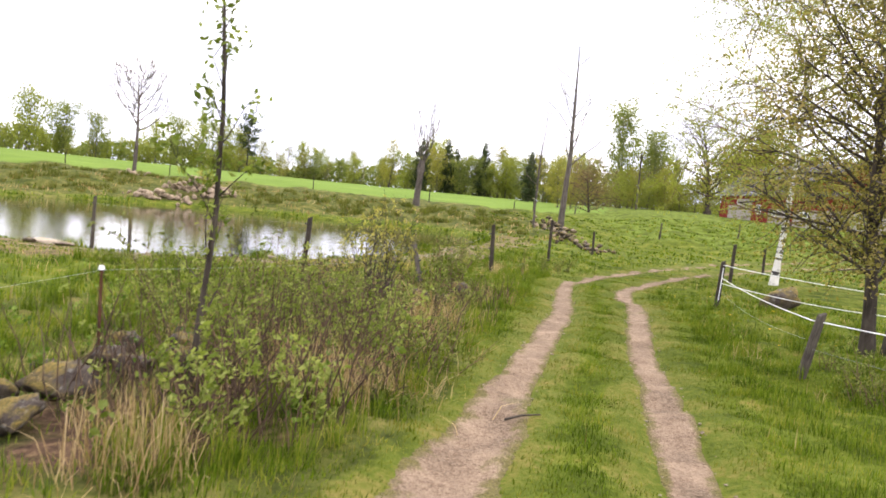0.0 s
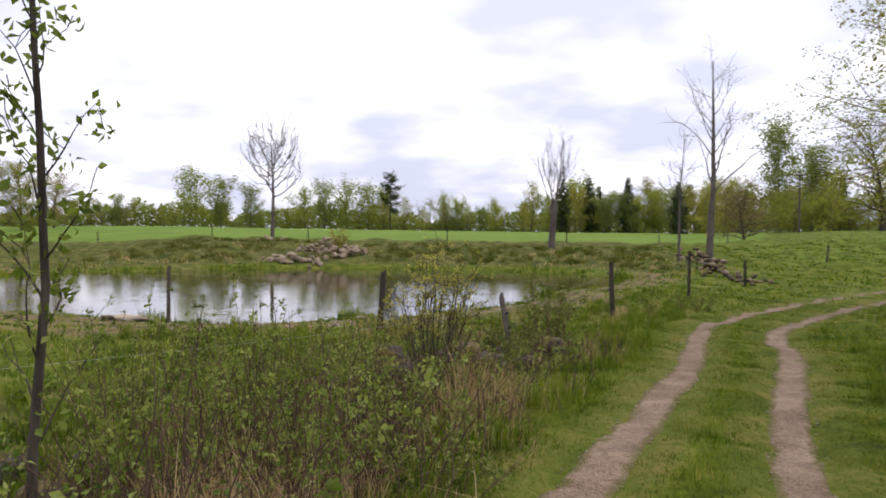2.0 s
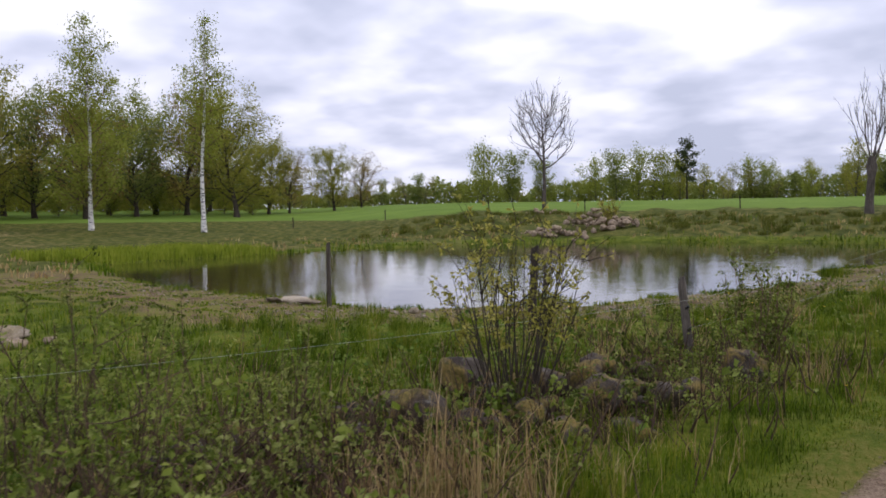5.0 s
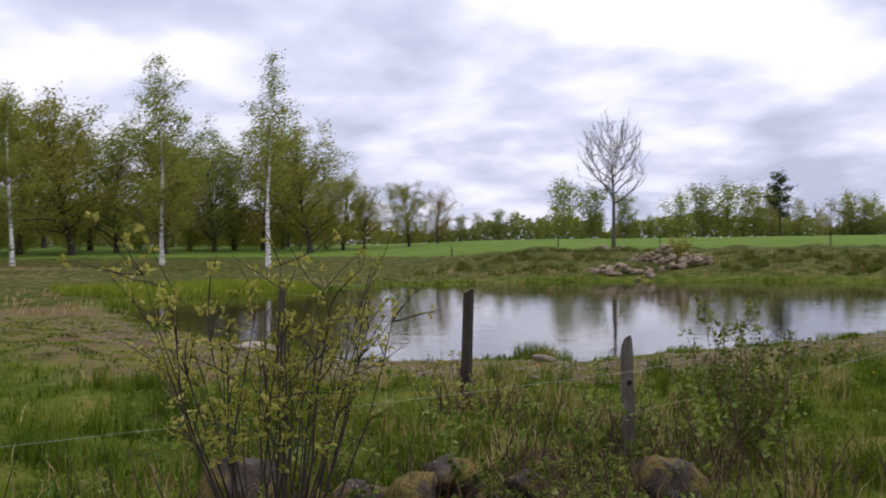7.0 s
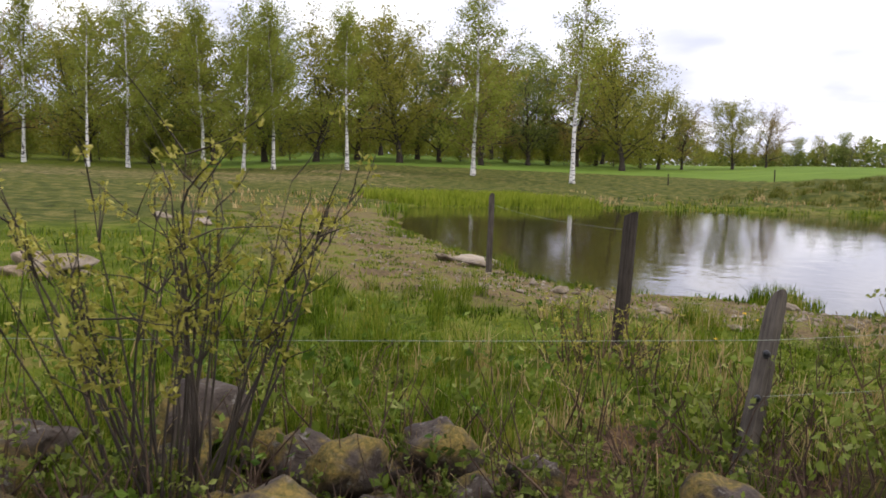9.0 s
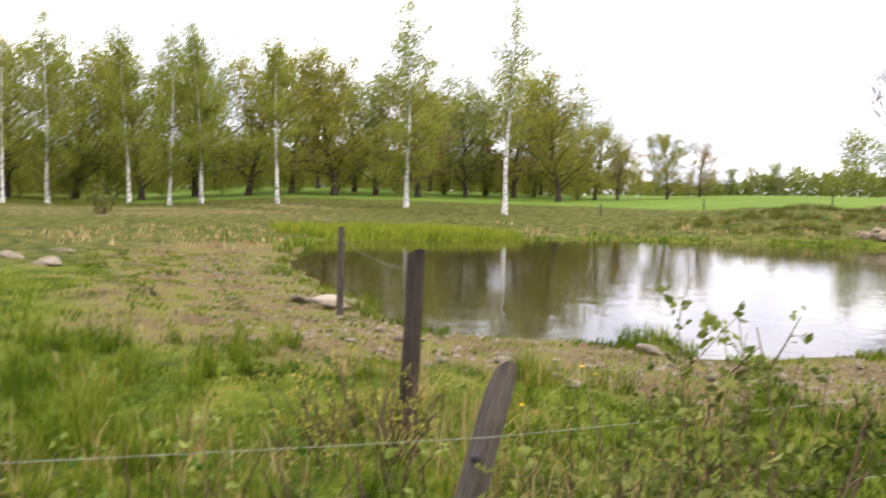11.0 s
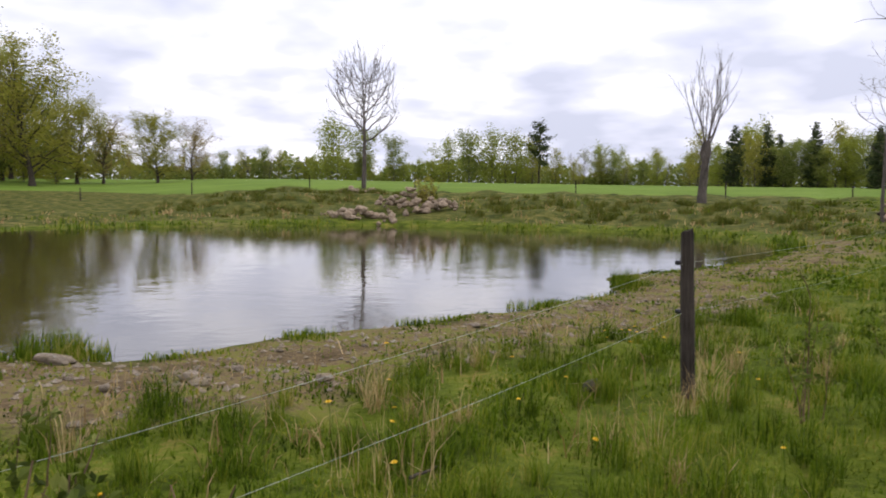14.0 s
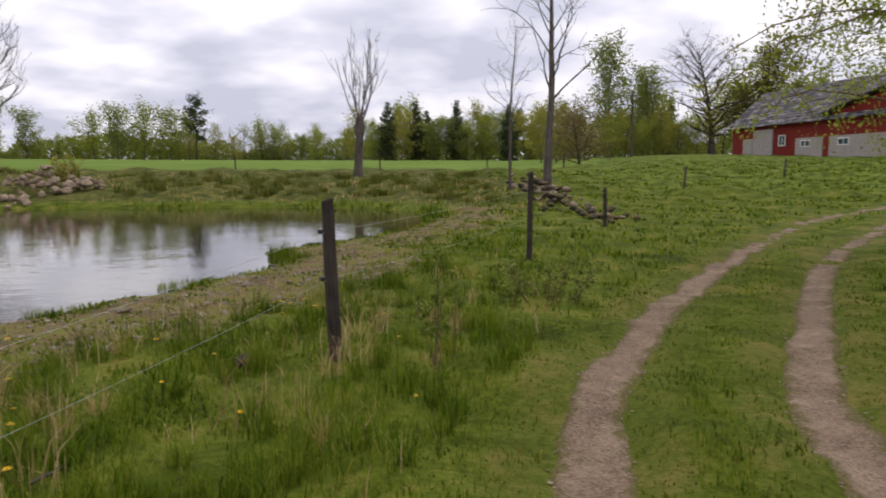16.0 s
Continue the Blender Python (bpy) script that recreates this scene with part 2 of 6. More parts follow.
GROUND, GRAVEL, WATER = ground_material(), gravel_material(), water_material()
STONE = stone_material("field_stone", (0.018, 0.013, 0.010), (0.082, 0.064, 0.050), 1.6, (0.23, 0.215, 0.185))
PALE_STONE = stone_material("pale_stone", (0.105, 0.074, 0.048), (0.36, 0.275, 0.19), 0.15)
SHORE_STONE = stone_material("shore_stone", (0.105, 0.082, 0.056), (0.31, 0.255, 0.19), 0.35)
SLAB_STONE = stone_material("slab_stone", (0.22, 0.175, 0.12), (0.43, 0.36, 0.27), 0.1)
BARK = bark_material("grey_bark", (0.040, 0.033, 0.027), (0.145, 0.122, 0.102))
DARK_BARK = bark_material("dark_bark", (0.022, 0.017, 0.013), (0.085, 0.068, 0.052))
TWIG = bark_material("twig_bark", (0.06, 0.036, 0.022), (0.20, 0.13, 0.08))
DARK_TWIG = bark_material("dead_stem_bark", (0.030, 0.018, 0.012), (0.115, 0.074, 0.048))
BIRCH = birch_material()
BLADE = leafy("grass_blade", ((0.20, (0.022, 0.040, 0.003)), (0.42, (0.066, 0.110, 0.007)), (0.58, (0.126, 0.178, 0.013)), (0.76, (0.22, 0.22, 0.032)), (0.90, (0.36, 0.29, 0.11))), 0.3)
DARK_BLADE = leafy("rank_grass_blade", ((0.2, (0.045, 0.062, 0.008)), (0.5, (0.098, 0.112, 0.018)), (0.8, (0.18, 0.155, 0.045))), 0.25)
SHORT_BLADE = leafy("verge_blade", ((0.25, (0.042, 0.064, 0.005)), (0.5, (0.094, 0.122, 0.011)), (0.80, (0.21, 0.18, 0.042))), 0.3)
STRAW = leafy("dry_grass", ((0.22, (0.20, 0.125, 0.055)), (0.5, (0.36, 0.25, 0.125)), (0.8, (0.52, 0.40, 0.22))), 0.2)
REED = leafy("reed_blade", ((0.2, (0.11, 0.145, 0.014)), (0.5, (0.19, 0.235, 0.022)), (0.8, (0.29, 0.31, 0.045))), 0.3)
BUSH_LEAF = leafy("bush_leaf", ((0.20, (0.032, 0.046, 0.008)), (0.45, (0.095, 0.122, 0.022)), (0.75, (0.25, 0.265, 0.085))), 0.35)
WILLOW_LEAF = leafy("willow_leaf", ((0.2, (0.16, 0.15, 0.030)), (0.5, (0.28, 0.26, 0.055)), (0.8, (0.42, 0.37, 0.11))), 0.35)
HERB_LEAF = leafy("herb_leaf", ((0.24, (0.045, 0.085, 0.014)), (0.5, (0.110, 0.170, 0.028)), (0.78, (0.22, 0.275, 0.065))), 0.35)
BIRCH_LEAF = leafy("birch_leaf", ((0.2, (0.140, 0.165, 0.026)), (0.5, (0.22, 0.245, 0.046)), (0.8, (0.31, 0.32, 0.085))), 0.5)
OAK_LEAF = leafy("oak_leaf", ((0.2, (0.150, 0.160, 0.028)), (0.5, (0.245, 0.235, 0.048)), (0.8, (0.34, 0.30, 0.08))), 0.48)
BROWN_LEAF = leafy("budding_leaf", ((0.2, (0.16, 0.115, 0.040)), (0.5, (0.25, 0.175, 0.064)), (0.8, (0.32, 0.24, 0.09))), 0.45)
# distant leaves: haze put into the colour, paler and less saturated
HAZED_FAR_LEAF = leafy("hazed_woodland_leaf", ((0.2, (0.105, 0.135, 0.034)), (0.5, (0.175, 0.205, 0.058)), (0.8, (0.27, 0.28, 0.10))), 0.45)
NEEDLE = leafy("needle", ((0.2, (0.030, 0.044, 0.018)), (0.5, (0.055, 0.072, 0.030)), (0.8, (0.085, 0.100, 0.045))), 0.1)
APPLE_LEAF = leafy("young_leaf", ((0.2, (0.10, 0.095, 0.022)), (0.5, (0.19, 0.165, 0.045)), (0.8, (0.36, 0.28, 0.12))), 0.45)
DARK_LEAF = leafy("maple_leaf", ((0.2, (0.050, 0.052, 0.012)), (0.5, (0.095, 0.090, 0.022)), (0.8, (0.16, 0.135, 0.036))), 0.35)
RUSSET_LEAF = leafy("russet_leaf", ((0.2, (0.085, 0.062, 0.030)), (0.5, (0.17, 0.115, 0.062)), (0.8, (0.27, 0.19, 0.11))), 0.3)
FRESH_LEAF = leafy("fresh_leaf", ((0.2, (0.070, 0.100, 0.016)), (0.5, (0.155, 0.195, 0.038)), (0.8, (0.30, 0.33, 0.10))), 0.4)
DARK_POST = wood_material("dark_post_wood", (0.018, 0.014, 0.011), (0.075, 0.060, 0.048))
GREY_POST = wood_material("weathered_post_wood", (0.028, 0.022, 0.017), (0.12, 0.102, 0.08))
RUST = plain("rusty_iron", (0.10, 0.042, 0.022), 0.85, 0.3)
WIRE = plain("galvanised_wire", (0.30, 0.33, 0.27), 0.6, 0.2)
TAPE = plain("white_tape", (0.78, 0.78, 0.76), 0.6)
PLASTIC = plain("black_plastic", (0.02, 0.02, 0.022), 0.4)
PETAL = plain("dandelion_petal", (0.80, 0.52, 0.02), 0.7)
RED = wood_material("falu_red_boards", (0.13, 0.014, 0.010), (0.24, 0.030, 0.020))
WHITE = plain("white_paint", (0.70, 0.69, 0.66), 0.6)
CONCRETE = plain("lime_render", (0.34, 0.30, 0.27), 0.9)
GLASS = plain("window_glass", (0.06, 0.08, 0.10), 0.08, 0.0, 0.1)
# ---------------------------------------------------------------- mesh helpers


def build(name, verts, faces, mat, parent=None, label="", smooth=False):
    """One mesh object from arrays of places and of faces (all triangles or all quads)."""
    verts = np.asarray(verts, np.float32).reshape(-1, 3)
    faces = np.asarray(faces, np.int32)
    mesh = bpy.data.meshes.new(name)
    mesh.vertices.add(len(verts))
    mesh.vertices.foreach_set("co", verts.ravel())
    count, sides = faces.shape
    mesh.loops.add(count * sides)
    mesh.loops.foreach_set("vertex_index", faces.ravel())
    mesh.polygons.add(count)
    mesh.polygons.foreach_set("loop_start", np.arange(0, count * sides, sides, dtype=np.int32))
    mesh.polygons.foreach_set("use_smooth", np.full(count, smooth))
    mesh.update(calc_edges=True)
    mesh.materials.append(mat)
    ob = new(name, mesh)
    if parent:
        ob.parent = parent
    if label:
        ob["label"] = label
    return ob


def part(name, bm, mat, parent=None, label="", smooth=False):
    mesh = bpy.data.meshes.new(name)
    bmesh.ops.recalc_face_normals(bm, faces=bm.faces)
    for f in bm.faces:
        f.smooth = smooth
    bm.to_mesh(mesh)
    bm.free()
    mesh.materials.append(mat)
    ob = new(name, mesh)
    if parent:
        ob.parent = parent
    if label:
        ob["label"] = label
    return ob


def thing(name, m, label, category, group="", kind=""):
    ob = new(name)
    ob.matrix_basis = m
    ob.empty_display_size = 0.2
    return tagged(ob, label, category, group, kind)


def box(bm, lo, hi, m=None, bevel=0.0):
    made = bmesh.ops.create_cube(bm, size=1.0)["verts"]
    lo, hi = Vector(lo), Vector(hi)
    for v in made:
        v.co = Vector(((v.co[k] + 0.5) * (hi[k] - lo[k]) + lo[k]) for k in range(3))
        if m:
            v.co = m @ v.co
    if bevel:
        edges = list({e for v in made for e in v.link_edges})
        bmesh.ops.bevel(bm, geom=edges, offset=bevel, segments=2, affect="EDGES")
    return made


class Tubes:
    """Round, tapered limbs gathered for one mesh."""

    def __init__(self):
        self.v, self.f, self.n = [], [], 0

    def add(self, pts, radii, sides=5):
        pts = np.asarray(pts, float)
        k = len(pts)
        way = np.gradient(pts, axis=0)
        way /= np.linalg.norm(way, axis=1, keepdims=True) + 1e-9
        ref = np.array([1.0, 0, 0]) if abs(way[0, 2]) > 0.7 else np.array([0, 0, 1.0])
        a = np.cross(way, ref)
        a /= np.linalg.norm(a, axis=1, keepdims=True) + 1e-9
        b = np.cross(way, a)
        ang = np.linspace(0, 2 * np.pi, sides, endpoint=False)
        ring = np.cos(ang)[None, :, None] * a[:, None] + np.sin(ang)[None, :, None] * b[:, None]
        self.v.append((pts[:, None] + ring * np.asarray(radii)[:, None, None]).reshape(-1, 3))
        i, j = np.meshgrid(np.arange(k - 1), np.arange(sides), indexing="ij")
        i, j, jj = i.ravel(), j.ravel(), ((j + 1) % sides).ravel()
        self.f.append(np.stack([i * sides + j, i * sides + jj, (i + 1) * sides + jj, (i + 1) * sides + j], 1) + self.n)
        self.n += k * sides

    def out(self, name, mat, parent=None, label=""):
        return build(name, np.concatenate(self.v), np.concatenate(self.f), mat, parent, label, True)


def leaves(rng, centres, size, spread=0.3, droop=0.0, ratio=0.55):
    """Diamond leaves, slightly folded, at the given places: places and quads."""
    n = len(centres)
    way = rng.normal(size=(n, 3))
    way[:, 2] -= droop
    way /= np.linalg.norm(way, axis=1, keepdims=True)
    side = np.cross(way, rng.normal(size=(n, 3)))
    side /= np.linalg.norm(side, axis=1, keepdims=True)
    norm = np.cross(way, side)
    s = size * (1 + spread * rng.normal(size=(n, 1))).clip(0.4, 1.8)
    mid = centres + way * s * 0.5
    v = np.stack([centres, mid + side * s * ratio * 0.5 + norm * s * 0.12, centres + way * s, mid - side * s * ratio * 0.5 + norm * s * 0.12], 1)
    return v.reshape(-1, 3), np.arange(n * 4).reshape(n, 4)


def blades(rng, feet, height, width, lean=0.35):
    """Bent grass blades: places and triangles."""
    n = len(feet)
    h = np.broadcast_to(height, n)[:, None] * rng.uniform(0.55, 1.25, (n, 1))
    ang = rng.uniform(0, 2 * np.pi, n)
    side = np.stack([np.cos(ang), np.sin(ang), 0 * ang], 1)
    ang2 = rng.uniform(0, 2 * np.pi, n)
    tip = np.stack([np.cos(ang2), np.sin(ang2), 0 * ang2], 1) * h * np.abs(rng.normal(0, lean, (n, 1)))
    up = np.array([0, 0, 1.0])
    wd = np.broadcast_to(width, n)[:, None] * rng.uniform(0.7, 1.3, (n, 1))
    v = np.stack([feet - side * wd / 2, feet + side * wd / 2, feet + up * h * 0.55 + tip * 0.3 + side * wd * 0.4,
                  feet + up * h * 0.55 + tip * 0.3 - side * wd * 0.4, feet + up * h * (1 - 0.25 * np.linalg.norm(tip, axis=1, keepdims=True) / h) + tip], 1)
    i = np.arange(n)[:, None] * 5
    f = np.concatenate([i + [0, 1, 2], i + [0, 2, 3], i + [3, 2, 4]], 0)
    return v.reshape(-1, 3), f


# ---------------------------------------------------------------- the lie of the land
WATER_Z = -0.40
FALL = 0.00785                    # the meadow slopes down this much for each metre along y
SHORE = ((-28.4, 27), (-23.8, 24.3), (-20, 22.4), (-16.3, 21.0), (-12, 20.2), (-9.2, 19.65), (-7.1, 19.5), (-5.6, 20.9), (-4.25, 21.65),
         (-3.5, 23.2), (-2.8, 25), (-1.85, 26.9), (-1.15, 29), (-0.87, 30.2), (-1.45, 33.4), (0.45, 36.7), (1.95, 44.2), (1.75, 48.6), (-1.0, 53.6),
         (-6, 55.2), (-11, 54.8), (-16.4, 54.5), (-20, 52.9), (-24.4, 46.8), (-27, 42.8), (-27.7, 36.7), (-28.0, 31))
RUT_LEFT = ((-1.6, -8), (-0.9, -2), (-0.32, 2), (0.09, 4.6), (0.48, 6.3), (0.79, 7.9), (1.1, 9.4), (1.70, 12.2), (2.22, 14.6), (2.5, 16.4), (2.82, 18.6), (3.18, 20.7), (4.12, 23.2), (5.65, 26.4), (9.4, 33.2), (14.6, 41.3), (20.6, 47), (30, 54), (44, 60))
RUT_RIGHT = ((0.1, -8), (0.75, -2), (1.25, 2), (1.98, 6.2), (2.43, 8.7), (2.97, 11.6), (4.0, 16.3), (4.32, 18.9), (4.85, 21.0), (6.0, 23.5), (8.5, 28.4), (11.4, 33), (17.5, 41.3), (22, 45), (31, 51.5), (45, 57.5))


def curve_through(points, steps, closed=False):
    p = np.array(points, float)
    out = []
    n = len(p)
    for i in range(n if closed else n - 1):
        a, b, c, d = (p[(i + k) % n] if closed else p[min(max(i + k, 0), n - 1)] for k in (-1, 0, 1, 2))
        for t in np.linspace(0, 1, steps, endpoint=False):
            out.append(0.5 * (2 * b + (c - a) * t + (2 * a - 5 * b + 4 * c - d) * t * t + (3 * b - a - 3 * c + d) * t ** 3))
    if not closed:
        out.append(p[-1])
    return np.array(out)


def wavy(x, y, size, seed):
    """Cheap smooth unevenness between about -1 and 1."""
    rng = np.random.default_rng(seed)
    total = 0
    for k in range(6):
        a, ph = rng.uniform(0, 2 * np.pi), rng.uniform(0, 2 * np.pi)
        q = 2 * np.pi / size * rng.uniform(0.6, 1.9)
        total = total + np.sin((np.cos(a) * x + np.sin(a) * y) * q + ph)
    return total / 3.2


SHORELINE = curve_through(SHORE, 8, True)
SHORELINE[:, 0] += 0.18 * wavy(SHORELINE[:, 0], SHORELINE[:, 1], 1.7, 5)
SHORELINE[:, 1] += 0.18 * wavy(SHORELINE[:, 0], SHORELINE[:, 1], 1.9, 6)
LEFT, RIGHT = curve_through(RUT_LEFT, 8), curve_through(RUT_RIGHT, 8)


def along(x, y, line, closed=False):
    """Distance from places to a line."""
    a = line
    b = np.roll(line, -1, 0)
    if not closed:
        a, b = line[:-1], line[1:]
    best = np.full(x.shape, 1e9)
    for (ax, ay), (bx, by) in zip(a, b):
        dx, dy = bx - ax, by - ay
        t = (((x - ax) * dx + (y - ay) * dy) / (dx * dx + dy * dy + 1e-12)).clip(0, 1)
        best = np.minimum(best, (x - ax - t * dx) ** 2 + (y - ay - t * dy) ** 2)
    return np.sqrt(best)


def shore_distance(x, y):
    """Distance from the water's edge, negative in the pond."""
    inside = np.zeros(x.shape, bool)
    for (ax, ay), (bx, by) in zip(SHORELINE, np.roll(SHORELINE, -1, 0)):
        hit = (ay > y) != (by > y)
        inside ^= hit & (x < (bx - ax) * (y - ay) / (by - ay + 1e-12) + ax)
    d = along(x, y, SHORELINE, True)
    return np.where(inside, -d, d)


def step(v, a, b):
    t = ((v - a) / (b - a)).clip(0, 1)
    return t * t * (3 - 2 * t)


def land(x, y):
    """Height of the ground, its distance from the pond and from the wheel ruts."""
    x, y = np.asarray(x, float), np.asarray(y, float)
    r = np.hypot(x - 2, y - 15)
    az = np.degrees(np.arctan2(-(x - 2), y - 15))
    rr = np.array([0, 12, 25, 40, 53, 90, 150, 220, 400, 2000])
    ahead = np.interp(r, rr, [-.1, -.05, .08, .75, 1.65, 3.0, 4.9, 6.0, 7.5, 14])
    left = np.interp(r, [0, 12, 25, 40, 60, 75, 90, 150, 220, 400, 2000], [-.1, -.06, .0, .05, .25, .7, 1.5, 3.9, 5.0, 6.5, 13])
    wide = np.interp(r, [0, 12, 25, 60, 95, 150, 400, 2000], [-.1, -.02, .05, .05, .12, 1.2, 4.0, 10])
    h = ahead + (left - ahead) * step(az, 34, 47)
    h = h + (wide - h) * step(az, 68, 84)
    right = np.interp(r, [0, 12, 25, 33, 40, 50, 60, 90, 150, 220, 400, 2000], [-.1, -.05, .02, .2, .5, 1.4, 2.5, 3.9, 5.6, 6.5, 7.5, 14])
    h = h + (right - h) * step(-az, 7, 17)
    h = h + (wide - h) * step(-az, 70, 110)
    h = h - FALL * y.clip(-20, 220)
    d = shore_distance(x, y)
    far = np.maximum(step(y, 44, 53), step(-x, 22, 26) * step(y, 38, 44))
    marsh = step(-x, 22, 28) * step(-y, -41, -37)
    slope = (0.085 + 0.06 * far) * (1 - marsh) + 0.012 * marsh
    bank = WATER_Z + 0.05 + slope * np.maximum(d, 0) + 0.05 * far
    k = 0.25
    low = np.minimum(h, bank)
    h = np.where(np.abs(h - bank) < k, low - (k - np.abs(h - bank)) ** 2 / (4 * k), low)
    h = h + (0.05 * wavy(x, y, 3.1, 11) + 0.03 * wavy(x, y, 1.1, 12)) * step(d, 0.2, 2.5) * step(r, -1, 3)
    h = h + 0.25 * far * step(d, 1, 4) * wavy(x, y, 9, 13) * step(-r, -90, -60)
    ruts = np.full(x.shape, 99.0)
    near = (y < 110) & (y > -12) & (x > -6) & (x < 70)
    if near.any():
        ruts[near] = np.minimum(along(x[near], y[near], LEFT), along(x[near], y[near], RIGHT))
    h = h - 0.075 * (1 - step(ruts, 0.1, 0.42))
    edge = step(-d, -0.02, 0.25)
    h = h * (1 - edge) + np.maximum(WATER_Z - 0.06 + 0.3 * d, -1.4) * edge
    return h, d, ruts


def graded(*stretches):
    out = [stretches[0][0]]
    for a, b, s in stretches:
        out.extend(np.linspace(a, b, max(1, int(round((b - a) / s))) + 1)[1:])
    return np.array(out)


GX = graded((-1500, -300, 200), (-300, -100, 20), (-100, -46, 3), (-46, -14, 0.8), (-14, 9, 0.16), (9, 40, 0.7), (40, 120, 4), (120, 300, 20), (300, 1500, 200))
GY = graded((-1500, -200, 200), (-200, -20, 15), (-20, 0, 1.5), (0, 33, 0.16), (33, 75, 0.6), (75, 120, 2), (120, 300, 10), (300, 1500, 150))
gx, gy = np.meshgrid(GX, GY, indexing="ij")
gz, gd, gr = land(gx, gy)
nx, ny = gx.shape
gi, gj = np.meshgrid(np.arange(nx - 1), np.arange(ny - 1), indexing="ij")
quads = np.stack([gi * ny + gj, (gi + 1) * ny + gj, (gi + 1) * ny + gj + 1, gi * ny + gj + 1], -1).reshape(-1, 4)
ground = build("ground", np.stack([gx, gy, gz], -1), quads, GROUND, smooth=True)


def quick(x, y):
    """The same three values, read off the built ground."""
    x, y = np.asarray(x, float), np.asarray(y, float)
    i = (np.searchsorted(GX, x) - 1).clip(0, nx - 2)
    j = (np.searchsorted(GY, y) - 1).clip(0, ny - 2)
    u = ((x - GX[i]) / (GX[i + 1] - GX[i])).clip(0, 1)
    t = ((y - GY[j]) / (GY[j + 1] - GY[j])).clip(0, 1)
    return [g[i, j] * (1 - u) * (1 - t) + g[i + 1, j] * u * (1 - t) + g[i, j + 1] * (1 - u) * t + g[i + 1, j + 1] * u * t for g in (gz, gd, gr)]


def ground_z(x, y):
    return float(quick(np.array([x]), np.array([y]))[0][0])


tagged(ground, "green meadow ground with bare banks and a crop field", "ground", kind="structure")
radius = np.hypot(gx - 2, gy - 15)
bearing = np.degrees(np.arctan2(-(gx - 2), gy - 15))
edge_r = 66 + 26 * step(bearing, 36, 48)
beyond = step(radius, edge_r, edge_r + 6) * step(bearing, -13, -10)
near_bank = (1 - step(gy, 47, 52)) * step(gx, -30, -22)
soil_reach = 2.3 + 0.5 * wavy(gx, gy, 5, 21) + 1.4 * step(-gx, 3, 9)
MASKS = {
    "dry": (0.44 + 0.12 * wavy(gx, gy, 14, 24)) * step(bearing, 52, 72) * step(radius, 38, 60) * (1 - step(radius, 76, 98)),
    "soil": np.exp(-((gd - 0.35 * soil_reach - 0.5) / soil_reach) ** 2 * 1.4) * near_bank * (gd > -1) * 0.84,
    "rough": np.maximum(step(gd, 1.0, 2.0) * (1 - beyond) * np.maximum(step(gy, 46, 52), step(-gx, 12, 20)) * (1 - step(gx, 4, 9)), 0.75 * step(-gx, -1.2, 0.0) * step(gx, -9, -4) * step(-gy, -15, -9)),
    "litter": 0.85 * np.exp(-((gx - np.interp(gy, [3, 6, 9, 12, 14.5, 17], [-2.4, -1.6, -1.1, -0.9, -0.5, -0.3])) / 1.0) ** 2) * step(gy, 3, 5) * (1 - step(gy, 15.5, 17.5)),
    "crop": np.maximum(beyond, 0.42 * step(radius, 35, 45) * step(gx, 6, 14)) * step(gy, 20, 40) * (1 - step(bearing, 78, 86)),
    "verge": np.exp(-(np.maximum(gr - 0.2, 0) / 0.45) ** 2) * step(-gy, -60, -45) * 0.95,
}
for key, values in MASKS.items():
    layer = ground.data.attributes.new(key, "FLOAT", "POINT")
    layer.data.foreach_set("value", values.astype(np.float32).ravel())

edge = SHORELINE + 0
centre = edge.mean(0)
outer = edge + (edge - centre) / np.linalg.norm(edge - centre, axis=1, keepdims=True) * 1.2
bm = bmesh.new()
bm.faces.new([bm.verts.new((x, y, WATER_Z)) for x, y in outer])
bmesh.ops.triangulate(bm, faces=bm.faces)
pond = part("water", bm, WATER)
tagged(pond, "calm dark pond mirroring a cloudy sky", "water", kind="structure")


def rut(line, name, seed):
    """A worn wheel rut: a thin bed of gravel with ragged edges, set in the ground."""
    fine = curve_through(line[::8], 60)
    way = np.gradient(fine, axis=0)
    way /= np.linalg.norm(way, axis=1, keepdims=True)
    across = np.stack([way[:, 1], -way[:, 0]], 1)
    rng = np.random.default_rng(seed)
    v = []
    for k, u in enumerate((-1.0, -0.7, -0.3, 0.1, 0.45, 0.75, 1.0)):
        wide = 0.225 + 0.12 * (name == "road_left_rut") * step(-fine[:, 1], -8.5, -4.8) + 0.03 * wavy(fine[:, 0], fine[:, 1], 2.4, seed + (k > 3)) + 0.014 * wavy(fine[:, 0], fine[:, 1], 0.9, seed + 2 + (k > 3))
        p = fine + across * (u * wide)[:, None]
        z = land(p[:, 0], p[:, 1])[0] + (0.03 if abs(u) < 0.9 else -0.01) + 0.004 * rng.normal(size=len(fine))
        v.append(np.concatenate([p, z[:, None]], 1))
    v = np.stack(v, 1)
    m, c = v.shape[:2]
    i, j = np.meshgrid(np.arange(m - 1), np.arange(c - 1), indexing="ij")
    f = np.stack([i * c + j, (i + 1) * c + j, (i + 1) * c + j + 1, i * c + j + 1], -1).reshape(-1, 4)
    ob = build(name, v, f, GRAVEL, smooth=True)
    layer = ob.data.attributes.new("rim", "FLOAT", "POINT")
    layer.data.foreach_set("value", np.tile(np.abs(np.array((-1.0, -0.7, -0.3, 0.1, 0.45, 0.75, 1.0))), m).astype(np.float32))
    return tagged(ob, "worn gravel wheel rut of a farm track", "road", kind="structure")


